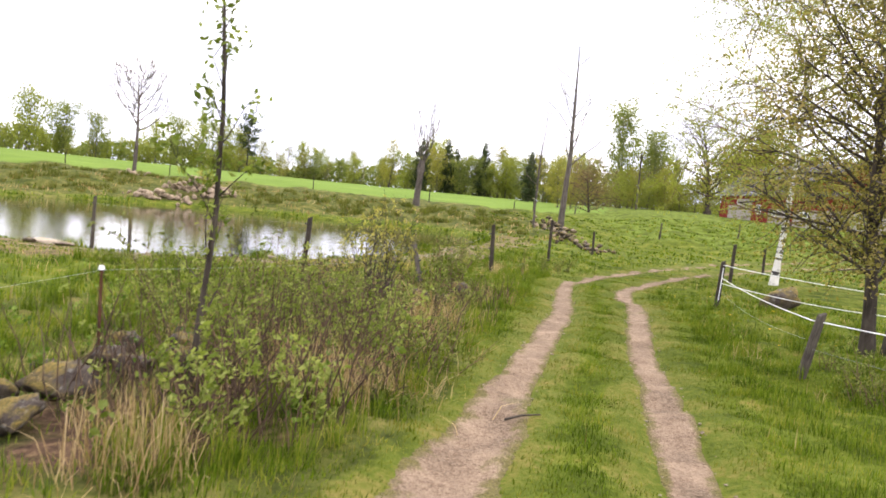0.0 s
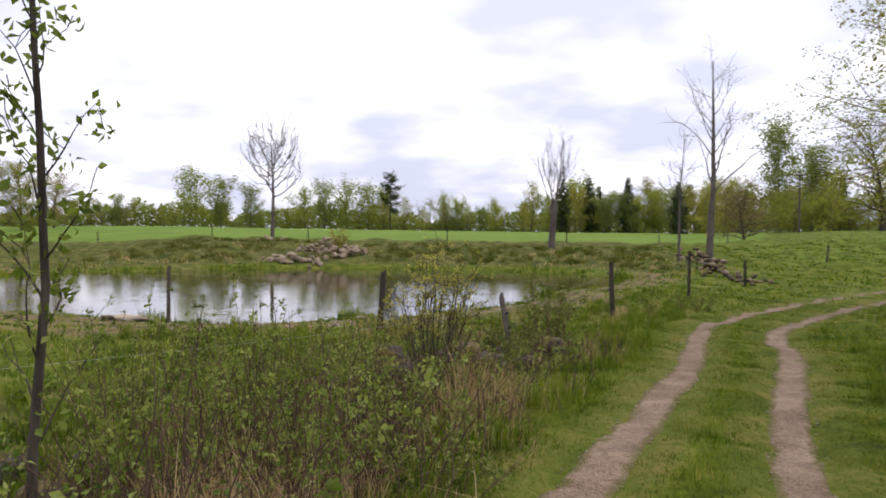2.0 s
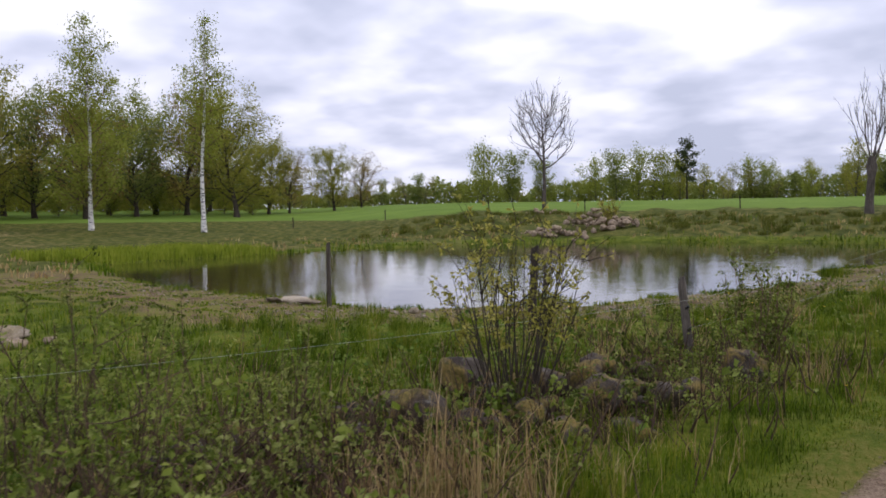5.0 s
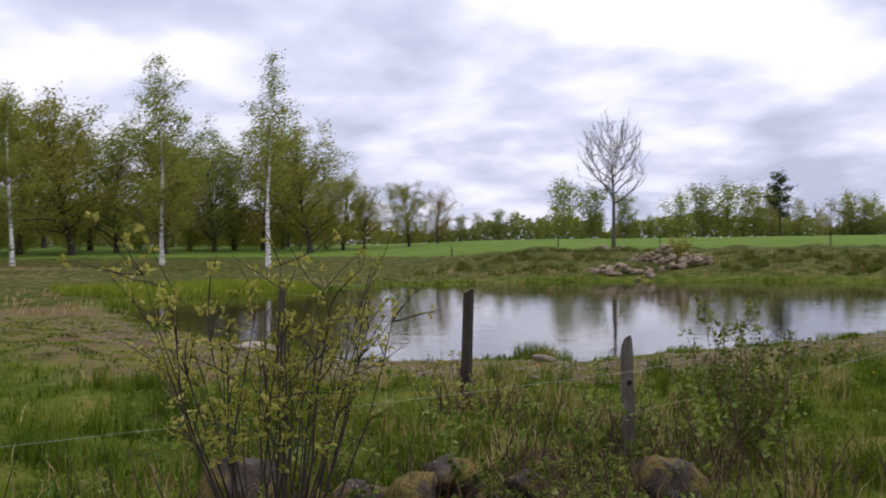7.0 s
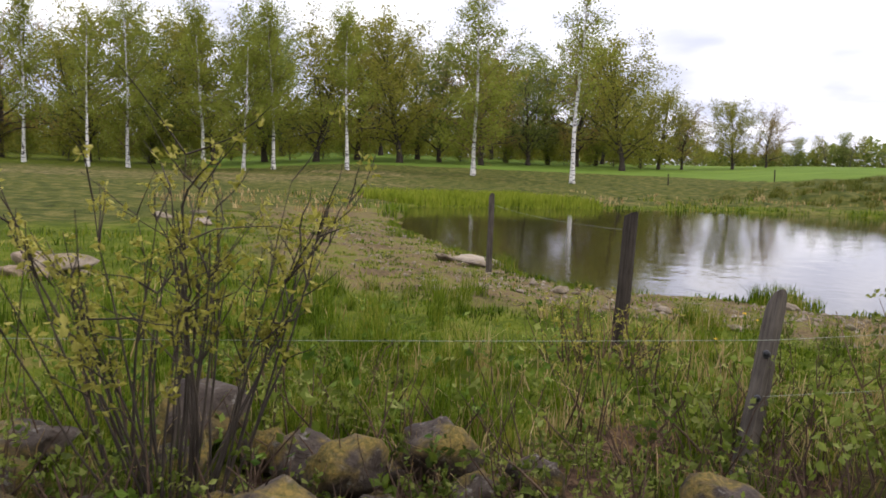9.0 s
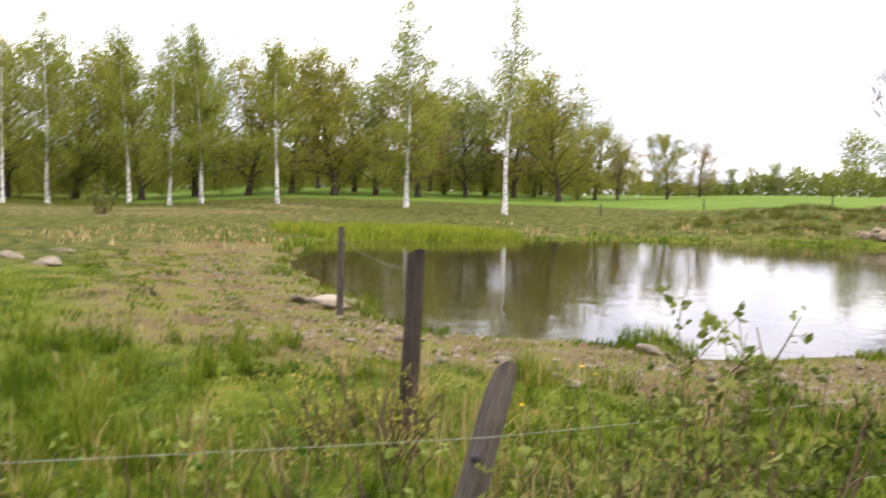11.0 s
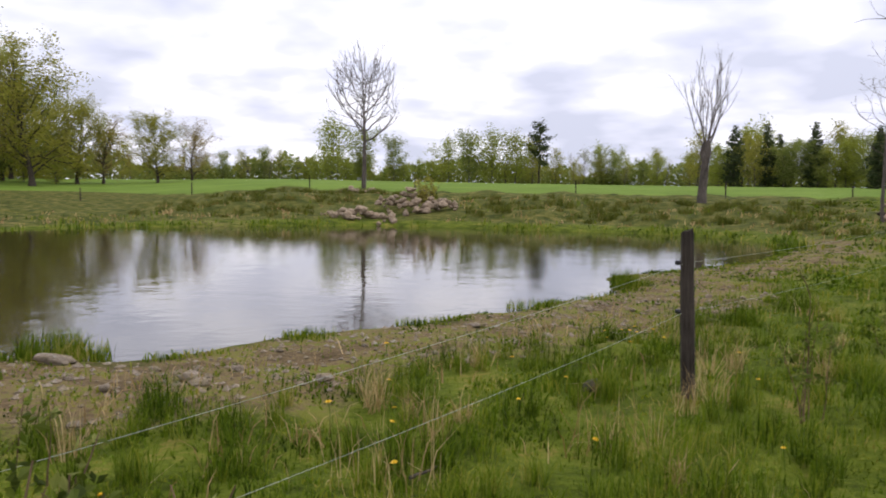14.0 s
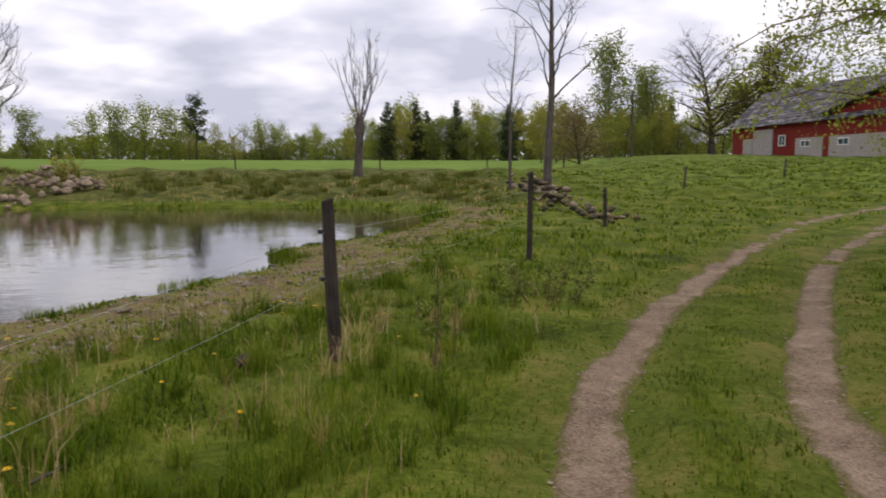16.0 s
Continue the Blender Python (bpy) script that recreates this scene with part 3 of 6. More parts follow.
rut(LEFT, "road_left_rut", 3)
rut(RIGHT, "road_right_rut", 7)

# ---------------------------------------------------------------- trees


def limb(rng, start, way, length, bend=0.15, lift=0.0, steps=5):
    """Places along a crooked limb."""
    way = np.array(way, float) / np.linalg.norm(way)
    pts = [np.array(start, float)]
    for _ in range(steps - 1):
        way = way + rng.normal(0, bend, 3) + np.array([0, 0, lift])
        way /= np.linalg.norm(way)
        pts.append(pts[-1] + way * length / (steps - 1))
    return np.array(pts)


def tree(name, rng, height, girth, crown_from, crown_wide, limbs, rise, leaf_mat, leaf_size, leaf_count, bark, profile="cone",
         twigs=4, hang=0.0, sway=0.04, clump=0.3, label="", category="tree", m=None, trunk_sides=8, lift=0.02, group=""):
    """A trunk with limbs and twigs, and a crown of many leaves set along them."""
    top = thing(name, m or Matrix(), label, category, group)
    wood = Tubes()
    stem = wood if bark is not BIRCH else Tubes()
    trunk = limb(rng, (0, 0, -0.15), (0, 0, 1), height, sway, 0.05, 12)
    trunk[:, :2] -= trunk[0, :2]
    u = np.linspace(0, 1, 12)
    stem.add(trunk, girth * (1 - u) ** 0.8 + min(0.012, girth * 0.25) + girth * 0.5 * np.exp(-u * 28), trunk_sides)
    spots, weights = [], []
    for k in range(limbs):
        f = crown_from + (0.97 - crown_from) * (k + rng.uniform(0, 1)) / limbs
        base = np.array([np.interp(f, u, trunk[:, c]) for c in range(3)])
        g = (f - crown_from) / (1 - crown_from)
        if profile == "cone":
            reach = crown_wide * (1 - g) ** 0.75 * (0.55 + 0.45 * min(1, g * 5))
        elif profile == "round":
            reach = crown_wide * math.sqrt(max(0.05, 1 - (2 * g - 0.75) ** 2 / 1.7))
        else:
            reach = crown_wide * (0.75 + 0.5 * math.sin(g * 3))
        reach *= rng.uniform(0.7, 1.2)
        ang = k * 2.4 + rng.uniform(-0.5, 0.5)
        up = rise + (1.1 - rise) * g ** 1.5 if profile != "spruce" else rise
        way = (math.cos(ang), math.sin(ang), math.tan(up) if up < 1.3 else 3.0)
        pts = limb(rng, base, way, reach, 0.17, lift - hang * 0.5, 6)
        thick = max(0.006, girth * 0.42 * (1 - f) ** 0.6)
        wood.add(pts, np.linspace(thick, thick * 0.22, 6), 5)
        spots.append(pts[1:])
        weights.append(np.full(len(pts) - 1, reach))
        for _ in range(twigs):
            a = rng.integers(1, 6)
            side = pts[a] - pts[a - 1] + rng.normal(0, 0.6, 3) * np.linalg.norm(pts[a] - pts[a - 1])
            tw = limb(rng, pts[a], side, reach * rng.uniform(0.25, 0.5), 0.25, lift - hang, 4)
            wood.add(tw, np.linspace(thick * 0.4, 0.004, 4), 3)
            spots.append(tw[1:])
            weights.append(np.full(3, reach))
    stem.out("trunk", bark, top)
    if stem is not wood:
        wood.out("branch_crown", TWIG, top, "thin dark branches")
    if leaf_count:
        spots = np.concatenate(spots)
        weights = np.concatenate(weights) ** 1.3
        pick = spots[rng.choice(len(spots), leaf_count, p=weights / weights.sum())]
        at = pick + rng.normal(0, clump, (leaf_count, 3)) * (1, 1, 0.8)
        v, f = leaves(rng, at, leaf_size, droop=hang * 4)
        build("crown", v, f, leaf_mat, top)
    return top


def stand(ob, x, y, turn=0.0, scale=1.0, first=False):
    """Sets a tree down on the ground, or a copy of it."""
    m = Matrix.LocRotScale((x, y, ground_z(x, y) - 0.05), Euler((0, 0, turn)), None)
    if not first:
        ob = copy_thing(ob, m)
    ob.matrix_basis = m @ Matrix.Diagonal((scale, scale, scale, 1))
    return ob


def polar(az, r):
    """A place at a bearing (degrees to the left of +y) and distance from the end of the walk."""
    return 2 - math.sin(radians(az)) * r, 15.4 + math.cos(radians(az)) * r


def rg(seed):
    return np.random.default_rng(seed)


# birches on the far left shore
BIRCHES = [tree("birch_tree", rg(100 + k), 19, 0.18, cf, cw, 34, 0.75, BIRCH_LEAF, 0.19, n, BIRCH, "cone", 6, hang, 0.02, 0.36,
                "tall slender birch with white bark and young leaves", m=Matrix(), group="birches by the pond")
           for k, (cf, cw, hang, n) in enumerate(((0.30, 3.8, 0.14, 5500), (0.08, 5.6, 0.05, 15000), (0.20, 5.0, 0.06, 11000)))]
for k, kind, x, y, s in ((0, 0, -57.0, 56.8, 1.10), (1, 1, -68.6, 52.9, 1.11), (2, 2, -76.2, 42.0, 0.96)):
    stand(BIRCHES[kind], x, y, k, s, True)
for kind, x, y, turn, s in ((1, -82.9, 32.8, 2.0, 0.93), (2, -84.5, 36.5, 4.0, 1.05), (1, -93.6, 22.4, 1.0, 1.1), (2, -95, 31, 3.0, 1.12), (2, -99, 12, 5.0, 1.1), (1, -104, 2, 0.5, 1.05), (0, -90, 18, 2.0, 0.9)):
    stand(BIRCHES[kind], x, y, turn, s)

# oaks and parkland behind the birches
OAKS = [tree("oak_tree", rg(120 + k), 15, 0.34, 0.09, 7.2, 36, 0.5, mat, 0.27, n, DARK_BARK, "round", 7, 0.0, 0.07, 0.48,
             lab, group="oaks behind the pond")
        for k, (mat, n, lab) in enumerate(((OAK_LEAF, 16000, "broad oak with olive-green spring leaves"), (BROWN_LEAF, 8000, "oak with sparse reddish-brown young leaves"),
                                           (HAZED_FAR_LEAF, 13000, "full leafy green tree at the edge of a park")))]
spots = [(48.2, 122, 0, 0.7), (50.8, 110, 0, 1.05), (46.6, 126, 1, 0.55), (54.0, 120, 1, 1.0), (57.5, 116, 2, 0.9), (61, 108, 1, 1.0), (64, 112, 2, 1.0), (67, 104, 0, 1.15), (70, 110, 1, 1.1), (73, 106, 0, 1.2), (76.5, 112, 2, 1.2),
         (80, 108, 0, 1.2), (84, 116, 2, 1.2), (88, 112, 0, 1.2), (93, 116, 1, 1.2), (43.2, 130, 0, 0.62), (41, 140, 1, 0.55), (52, 140, 2, 0.9), (60, 140, 2, 1.0), (68, 138, 2, 1.1), (75, 140, 2, 1.2), (82, 142, 2, 1.2), (89, 140, 2, 1.2), (97, 130, 2, 1.2), (56, 124, 2, 0.9), (59, 126, 0, 0.95), (52.5, 130, 2, 0.85), (65.5, 122, 0, 1.05), (49.4, 128, 2, 0.7)]
used = set()
for k, (az, r, kind, s) in enumerate(spots):
    stand(OAKS[kind], *polar(az, r), k * 1.3, s * (0.92 if az > 60 else 1.0), kind not in used)
    used.add(kind)

# the wood's edge beyond the field
WOOD = [
    tree("birch_tree", rg(140), 11, 0.12, 0.03, 4.2, 30, 0.75, HAZED_FAR_LEAF, 0.36, 3600, BARK, "round", 4, 0.02, 0.03, 0.5, "young green birch at the edge of the wood"),
    tree("deciduous_tree", rg(141), 9, 0.12, 0.03, 4.4, 28, 0.55, BIRCH_LEAF, 0.34, 3600, BARK, "round", 4, 0.0, 0.05, 0.5, "round leafy tree at the edge of the wood"),
    tree("deciduous_tree", rg(142), 9, 0.12, 0.04, 3.8, 26, 0.7, OAK_LEAF, 0.30, 2400, BARK, "round", 5, 0.0, 0.05, 0.45, "half-bare tree at the edge of the wood"),
    tree("spruce_tree", rg(143), 14, 0.17, 0.04, 3.0, 60, 0.0, NEEDLE, 0.50, 3400, DARK_BARK, "cone", 4, 0.05, 0.01, 0.25, "dark pointed spruce at the edge of the wood", lift=-0.02),
    tree("pine_tree", rg(144), 14, 0.2, 0.32, 2.4, 20, 0.3, NEEDLE, 0.45, 2000, DARK_BARK, "round", 4, 0.0, 0.03, 0.35, "tall pine with dark clumped needles"),
    tree("deciduous_tree", rg(145), 16, 0.22, 0.08, 5.2, 34, 0.7, HAZED_FAR_LEAF, 0.34, 6500, BARK, "round", 5, 0.0, 0.04, 0.45, "tall leafy tree beside the field"),
    tree("bare_tree", rg(146), 9, 0.12, 0.12, 3.2, 30, 0.8, BROWN_LEAF, 0.16, 500, BARK, "round", 7, 0.0, 0.05, 0.3, "leafless thin-branched tree at the edge of the wood"),
    tree("bare_oak", rg(147), 16, 0.42, 0.14, 7.0, 44, 0.45, BROWN_LEAF, 0.16, 1500, DARK_BARK, "round", 10, 0.0, 0.06, 0.35, "wide-crowned oak still almost leafless beside the barn"),
    tree("maple_tree", rg(148), 16, 0.36, 0.06, 7.0, 44, 0.5, DARK_LEAF, 0.34, 11000, DARK_BARK, "round", 6, 0.0, 0.05, 0.5, "dense dark olive-brown tree behind the barn"),
    tree("plum_tree", rg(149), 5.4, 0.14, 0.05, 3.7, 34, 0.35, RUSSET_LEAF, 0.15, 5200, DARK_BARK, "round", 6, 0.0, 0.05, 0.28, "rounded reddish-brown tree in bud at the field edge"),
]
row = rg(7)
plan = []
# (bearing from, to, count, distance, height, kinds)
for a, b, count, dist, tall, kinds in ((-13, 4.5, 24, 150, 7.2, (0, 1, 0, 2, 0, 1, 2, 0)), (-13, 6, 20, 162, 9.0, (0, 3, 1, 0, 4, 2)), (5, 15, 10, 178, 5.6, (1, 2, 6, 0, 2)), (4, 17, 12, 190, 7.0, (1, 2, 0, 6)),
                                      (16, 24, 5, 182, 7.5, (1, 0)), (23, 29, 6, 185, 4.8, (1, 2)), (29, 36, 9, 180, 5.4, (1, 2, 6)), (36, 46, 12, 180, 6.4, (1, 2, 0, 6)), (46, 60, 10, 170, 7.5, (1, 0)), (60, 100, 18, 165, 9, (1, 0, 2)), (49, 66, 11, 122, 4.6, (1, 2, 1)), (66, 96, 16, 118, 5.2, (1, 1, 2)),
                                      (-19, -12, 12, 118, 5.2, (1, 1, 2)), (-36, -19, 14, 135, 9, (1, 0))):
    for k in range(count):
        az = a + (b - a) * (k + row.uniform(0.1, 0.9)) / count
        plan.append((az, dist * row.uniform(0.96, 1.05), kinds[row.integers(len(kinds))], tall * row.uniform(0.72, 1.22)))
plan += [(16.6, 172, 4, 13.4), (17.1, 178, 2, 9), (20.0, 172, 1, 9.8), (18.3, 172, 1, 9.0), (21.6, 172, 0, 10.3), (19.0, 174, 6, 10.6), (31.5, 172, 1, 11.2), (27.0, 178, 0, 9.4), (29.2, 176, 0, 10.6),
         (-12.4, 126, 5, 17.0), (-15.0, 122, 5, 12.0), (-10.3, 76, 9, 5.0), (-14.5, 124, 1, 9.5), (-15.6, 128, 1, 8.4), (-16.4, 134, 3, 9.5), (-7.6, 100, 2, 6.4), (-8.6, 104, 2, 6.6), (-5.2, 132, 3, 9.5), (3.4, 150, 3, 11.2), (1.4, 152, 3, 11.5), (-1.5, 150, 3, 11.5), (-19.2, 116, 7, 15.5), (-22.0, 120, 8, 13.5)]
tallness = (11, 9, 9, 14, 14, 16, 9, 16, 16, 5.4)
used = set()
for k, (az, r, kind, tall) in enumerate(plan):
    stand(WOOD[kind], *polar(az, r), k * 2.1, tall / tallness[kind], kind not in used)
    used.add(kind)

# a low thicket closes the view behind the trees all round
n = 64000
az = np.where(np.arange(n) < 54000, row.uniform(-40, 112, n), row.uniform(-180, 180, n))
r = row.uniform(184, 202, n)
x, y = 2 - np.sin(np.radians(az)) * r, 15 + np.cos(np.radians(az)) * r
tall = 4.2 + 1.5 * wavy(az, az * 0, 9, 31) + 1.0 * wavy(az, az * 0, 2.3, 32)
z = quick(x, y)[0] + row.uniform(0, 1, n) * tall
v, f = leaves(row, np.stack([x, y, z], 1), 0.9)
tagged(build("far_woods", v, f, HAZED_FAR_LEAF), "low green woodland at the far edge of the fields", "woods", kind="stuff")
n = 46000
az = row.uniform(49, 112, n)
r = row.uniform(146, 164, n)
x, y = 2 - np.sin(np.radians(az)) * r, 15 + np.cos(np.radians(az)) * r
tall = 8.0 - 2.5 * step(-az, -58, -50) + 1.6 * wavy(az, az * 0, 7, 33) + 1.3 * wavy(az, az * 0, 1.9, 34)
z = quick(x, y)[0] + row.uniform(0, 1, n) ** 0.8 * tall
v, f = leaves(row, np.stack([x, y, z], 1), 0.62)
tagged(build("park_thicket", v, f, OAK_LEAF), "leafy thicket filling the park behind the birches", "woods", kind="stuff")

# ---------------------------------------------------------------- bare trees round the pond


def bare_tree(name, rng, x, y, trunk_h, girth, head, count, shoot, spread, label, subs=5, thin=0.02, rise=0.0):
    """A bare or pollarded tree: a trunk with a head of long, upswept, forking shoots."""
    top = thing(name, pose(x, y, ground_z(x, y)), label, "tree")
    wood = Tubes()
    trunk = limb(rng, (0, 0, -0.2), (0.02, 0, 1), trunk_h + 0.2, 0.03, 0.05, 7)
    wood.add(trunk, girth * np.array([1.3, 1.08, 1.0, 0.95, 0.9, head, head * 0.6]), 9)
    for k in range(count):
        ang = k * 2.4 + rng.uniform(-0.4, 0.4)
        tilt = spread * rng.uniform(0.15, 1.0)
        base = trunk[-1] - np.array([0, 0, rise * k / count]) + np.array([math.cos(ang), math.sin(ang), 0]) * girth * 0.4
        pts = limb(rng, base, (math.cos(ang) * tilt, math.sin(ang) * tilt, 1), shoot * rng.uniform(0.7, 1.05), 0.10, 0.04 + 0.17 * tilt, 9)
        wood.add(pts, np.linspace(thin * 1.7, thin * 0.4, 9), 5)
        for _ in range(subs):
            a = rng.integers(2, 8)
            fork = limb(rng, pts[a], (pts[a] - pts[a - 1]) * 1.3 + rng.normal(0, 0.42, 3) * np.linalg.norm(pts[a] - pts[a - 1]), shoot * rng.uniform(0.2, 0.42), 0.12, 0.12, 6)
            wood.add(fork, np.linspace(thin * 0.8, thin * 0.3, 6), 4)
            for _ in range(2):
                c = rng.integers(2, 6)
                wood.add(limb(rng, fork[c], fork[c] - fork[c - 1] + rng.normal(0, 0.12, 3), shoot * rng.uniform(0.06, 0.14), 0.1, 0.1, 3), np.linspace(thin * 0.45, thin * 0.25, 3), 3)
    wood.out("trunk", BARK, top)
    return top


def ash_tree(rng, x, y, tall, wide, low, girth, label):
    """A leafless tree whose limbs all end on a high dome of fine twigs."""
    top = thing("bare_tree", pose(x, y, ground_z(x, y)), label, "tree")
    wood = Tubes()
    trunk = limb(rng, (0, 0, -0.2), (0.01, 0, 1), tall * 0.86, 0.035, 0.05, 12)
    wood.add(trunk, girth * np.linspace(1.15, 0.12, 12), 8)
    def dome(ang, up):
        out = wide * math.sqrt(max(0.02, 1 - (2 * up - 0.80) ** 2 / 1.55)) * rng.uniform(0.75, 1.05)
        return np.array([math.cos(ang) * out, math.sin(ang) * out, low + (tall - low) * up])

    def swept(start, end, thick, steps):
        t = np.linspace(0, 1, steps)[:, None]
        knee = start + (end - start) * (0.72, 0.72, 0.30)
        pts = start * (1 - t) ** 2 + 2 * knee * t * (1 - t) + end * t * t
        pts[1:] += np.cumsum(rng.normal(0, 0.05, (steps - 1, 3)), 0)
        wood.add(pts, np.linspace(thick, 0.011, steps), 5)
        return pts

    for k in range(15):
        f = (k + 0.5) / 15
        ang = k * 2.4 + rng.uniform(-0.4, 0.4)
        h = tall * (0.32 + 0.36 * f)
        start = np.array([np.interp(h, trunk[:, 2], trunk[:, c]) for c in range(3)])
        main = swept(start, dome(ang, 0.34 + 0.62 * f * rng.uniform(0.85, 1.05)), 0.035 + girth * 0.22 * (1 - f), 10)
        for _ in range(6):
            fork = main[rng.integers(2, 8)]
            up = min(0.99, max(0.12, (fork[2] - low) / (tall - low) + rng.uniform(0.10, 0.42)))
            arm = swept(fork, dome(ang + rng.normal(0, 0.55), up), 0.024, 7)
            for _ in range(6):
                a = rng.integers(2, 7)
                way = (arm[a] - arm[a - 1]) / np.linalg.norm(arm[a] - arm[a - 1]) + rng.normal(0, 0.45, 3) + (0, 0, 0.3)
                wood.add(limb(rng, arm[a], way, rng.uniform(0.3, 0.85), 0.16, 0.08, 4), np.linspace(0.013, 0.008, 4), 3)
    wood.out("trunk", BARK, top)


ash_tree(rg(200), -27.5, 68.2, 10.8, 2.65, 4.4, 0.17, "leafless ash with upswept branches beside a stone heap")
bare_tree("pollard_tree", rg(203), -3.06, 68.5, 3.9, 0.27, 1.35, 12, 5.2, 0.72, "pollarded tree with a knobbly head and bare shoots", 5, 0.024, 0.7)


def dead_tree(rng, x, y, height, girth, count, reach, label):
    top = thing("bare_tree", pose(x, y, ground_z(x, y)), label, "tree")
    wood = Tubes()
    trunk = limb(rng, (0, 0, -0.2), (0.02, 0, 1), height, 0.035, 0.06, 12)
    wood.add(trunk, girth * np.linspace(1, 0.06, 12) ** 0.9 + 0.008, 8)
    for k in range(count):
        f = 0.36 + 0.6 * (k + rng.uniform(0, 1)) / count
        base = np.array([np.interp(f, np.linspace(0, 1, 12), trunk[:, c]) for c in range(3)])
        ang = k * 2.6 + rng.uniform(-0.6, 0.6)
        pts = limb(rng, base, (math.cos(ang), math.sin(ang), rng.uniform(0.6, 1.3)), reach * (1.25 - f) * rng.uniform(0.6, 1.2) + 0.5, 0.16, 0.08, 7)
        th = girth * 0.4 * (1.05 - f)
        wood.add(pts, np.linspace(th, 0.009, 7), 5)
        for _ in range(6):
            a = rng.integers(2, 7)
            tw = limb(rng, pts[a], pts[a] - pts[a - 1] + rng.normal(0, 0.24, 3), reach * rng.uniform(0.12, 0.34), 0.2, 0.05, 4)
            wood.add(tw, np.linspace(th * 0.35, 0.006, 4), 4)
    wood.out("trunk", BARK, top)


dead_tree(rg(210), 7.75, 55.5, 13.0, 0.23, 17, 4.6, "tall leafless ash rising from a stone wall")
dead_tree(rg(211), 6.0, 57.0, 9.0, 0.085, 22, 2.2, "thin leafless young ash by a stone wall")

# ---------------------------------------------------------------- stones


def stone_mesh(name, seed, mat, flat=0.65, rough=0.34):
    """One rounded field stone about a metre wide."""
    bm = bmesh.new()
    bmesh.ops.create_icosphere(bm, subdivisions=3, radius=0.5)
    off = Vector((seed * 7.3, seed * 3.1, seed * 1.7))
    for vert in bm.verts:
        p = vert.co.copy()
        k = 1 + rough * noise.noise(p * 2.2 + off) + 0.15 * noise.noise(p * 4.5 + off) + 0.06 * noise.noise(p * 11 + off)
        for c in range(7):
            cut = Vector((math.sin(seed * 3 + c * 2.1), math.cos(seed * 5 + c * 1.3), math.sin(seed + c * 2.9))).normalized()
            k = min(k, 0.64 / max(0.05, p.normalized().dot(cut) + 0.02)) * 0.85 if p.normalized().dot(cut) > 0.2 else k
        vert.co = p * k
        vert.co.z *= flat
    mesh = bpy.data.meshes.new(name)
    for f in bm.faces:
        f.smooth = True
    bm.to_mesh(mesh)
    bm.free()
    mesh.materials.append(mat)
    return mesh


BOULDERS = [stone_mesh("boulder", k, STONE, 0.68) for k in range(6)]
PALE = [stone_mesh("stone", 10 + k, PALE_STONE, 0.72) for k in range(5)]
SHORES = [stone_mesh("stone", 20 + k, SHORE_STONE, 0.45) for k in range(4)]


def lay(mesh, name, x, y, wide, label, group="", category="stone", sink=0.3, rng=row, stretch=None, z=None, parent=None):
    ob = new(name, mesh)
    sx, sy, sz = stretch or (rng.uniform(0.8, 1.25), rng.uniform(0.75, 1.1), rng.uniform(0.8, 1.15))
    tall = wide * sz * 0.6
    base = ground_z(x, y) if z is None else z
    ob.matrix_basis = Matrix.LocRotScale((x, y, base + tall * (0.5 - sink)), Euler((rng.uniform(-0.25, 0.25), rng.uniform(-0.25, 0.25), rng.uniform(0, 6.3))), (wide * sx, wide * sy, wide * sz))
    if parent:
        ob.parent = parent
        ob.location -= parent.location
        return ob
    return tagged(ob, label, category, group)


# overgrown dry wall between the track and the fence
OLD_WALL = thing("dry_stone_wall", pose(-2.2, 8.2, 0), "overgrown dry wall of mossy lichened grey boulders", "stone wall")
HEAP = thing("stone_heap", pose(-22, 63, 0), "cleared heap of pale reddish fieldstones by the pond", "stone heap")
TUMBLED = thing("dry_stone_wall", pose(8, 46, 0), "tumbled dry wall of grey mossy stones", "stone wall")
mossy = "grey lichened boulder"
for x, y, s in ((-2.62, 5.55, 0.78), (-2.62, 4.85, 0.72), (-2.45, 6.35, 0.62), (-2.2, 6.75, 0.66), (-2.75, 6.6, 0.55), (-2.45, 7.55, 0.62), (-3.1, 6.2, 0.5), (-2.95, 5.3, 0.5), (-2.9, 7.3, 0.5), (-3.1, 4.3, 0.7), (-3.3, 3.4, 0.6)):
    lay(BOULDERS[row.integers(6)], "boulder", x, y, s, mossy, sink=0.22, parent=OLD_WALL)
for k in range(34):
    f = k / 33
    x, y = -2.2 + 1.6 * f + row.normal(0, 0.34), 8.2 + 5.9 * f + row.normal(0, 0.12)
    lay(BOULDERS[row.integers(6)], "boulder", x, y, row.uniform(0.35, 0.6), mossy, sink=0.2, parent=OLD_WALL)
for x, y, s in ((-1.35, 11.6, 0.85), (-1.85, 12.1, 0.7), (-1.75, 12.9, 0.9), (-0.4, 12.95, 0.9), (-0.75, 13.4, 0.75), (-0.35, 13.4, 0.48), (-0.02, 13.4, 0.65), (0.05, 13.85, 0.52), (0.3, 14.6, 0.75), (-1.1, 13.35, 0.75), (-0.9, 13.9, 0.75), (-1.4, 13.2, 0.5), (-0.75, 12.25, 0.55), (-1.1, 11.95, 0.5), (-1.6, 11.15, 0.5), (-0.3, 11.95, 0.55), (0.05, 12.4, 0.5), (-1.3, 10.3, 0.5), (-2.1, 11.6, 0.5), (-0.5, 14.25, 0.5)):
    lay(BOULDERS[row.integers(6)], "boulder", x, y, s, mossy, sink=0.15, parent=OLD_WALL)

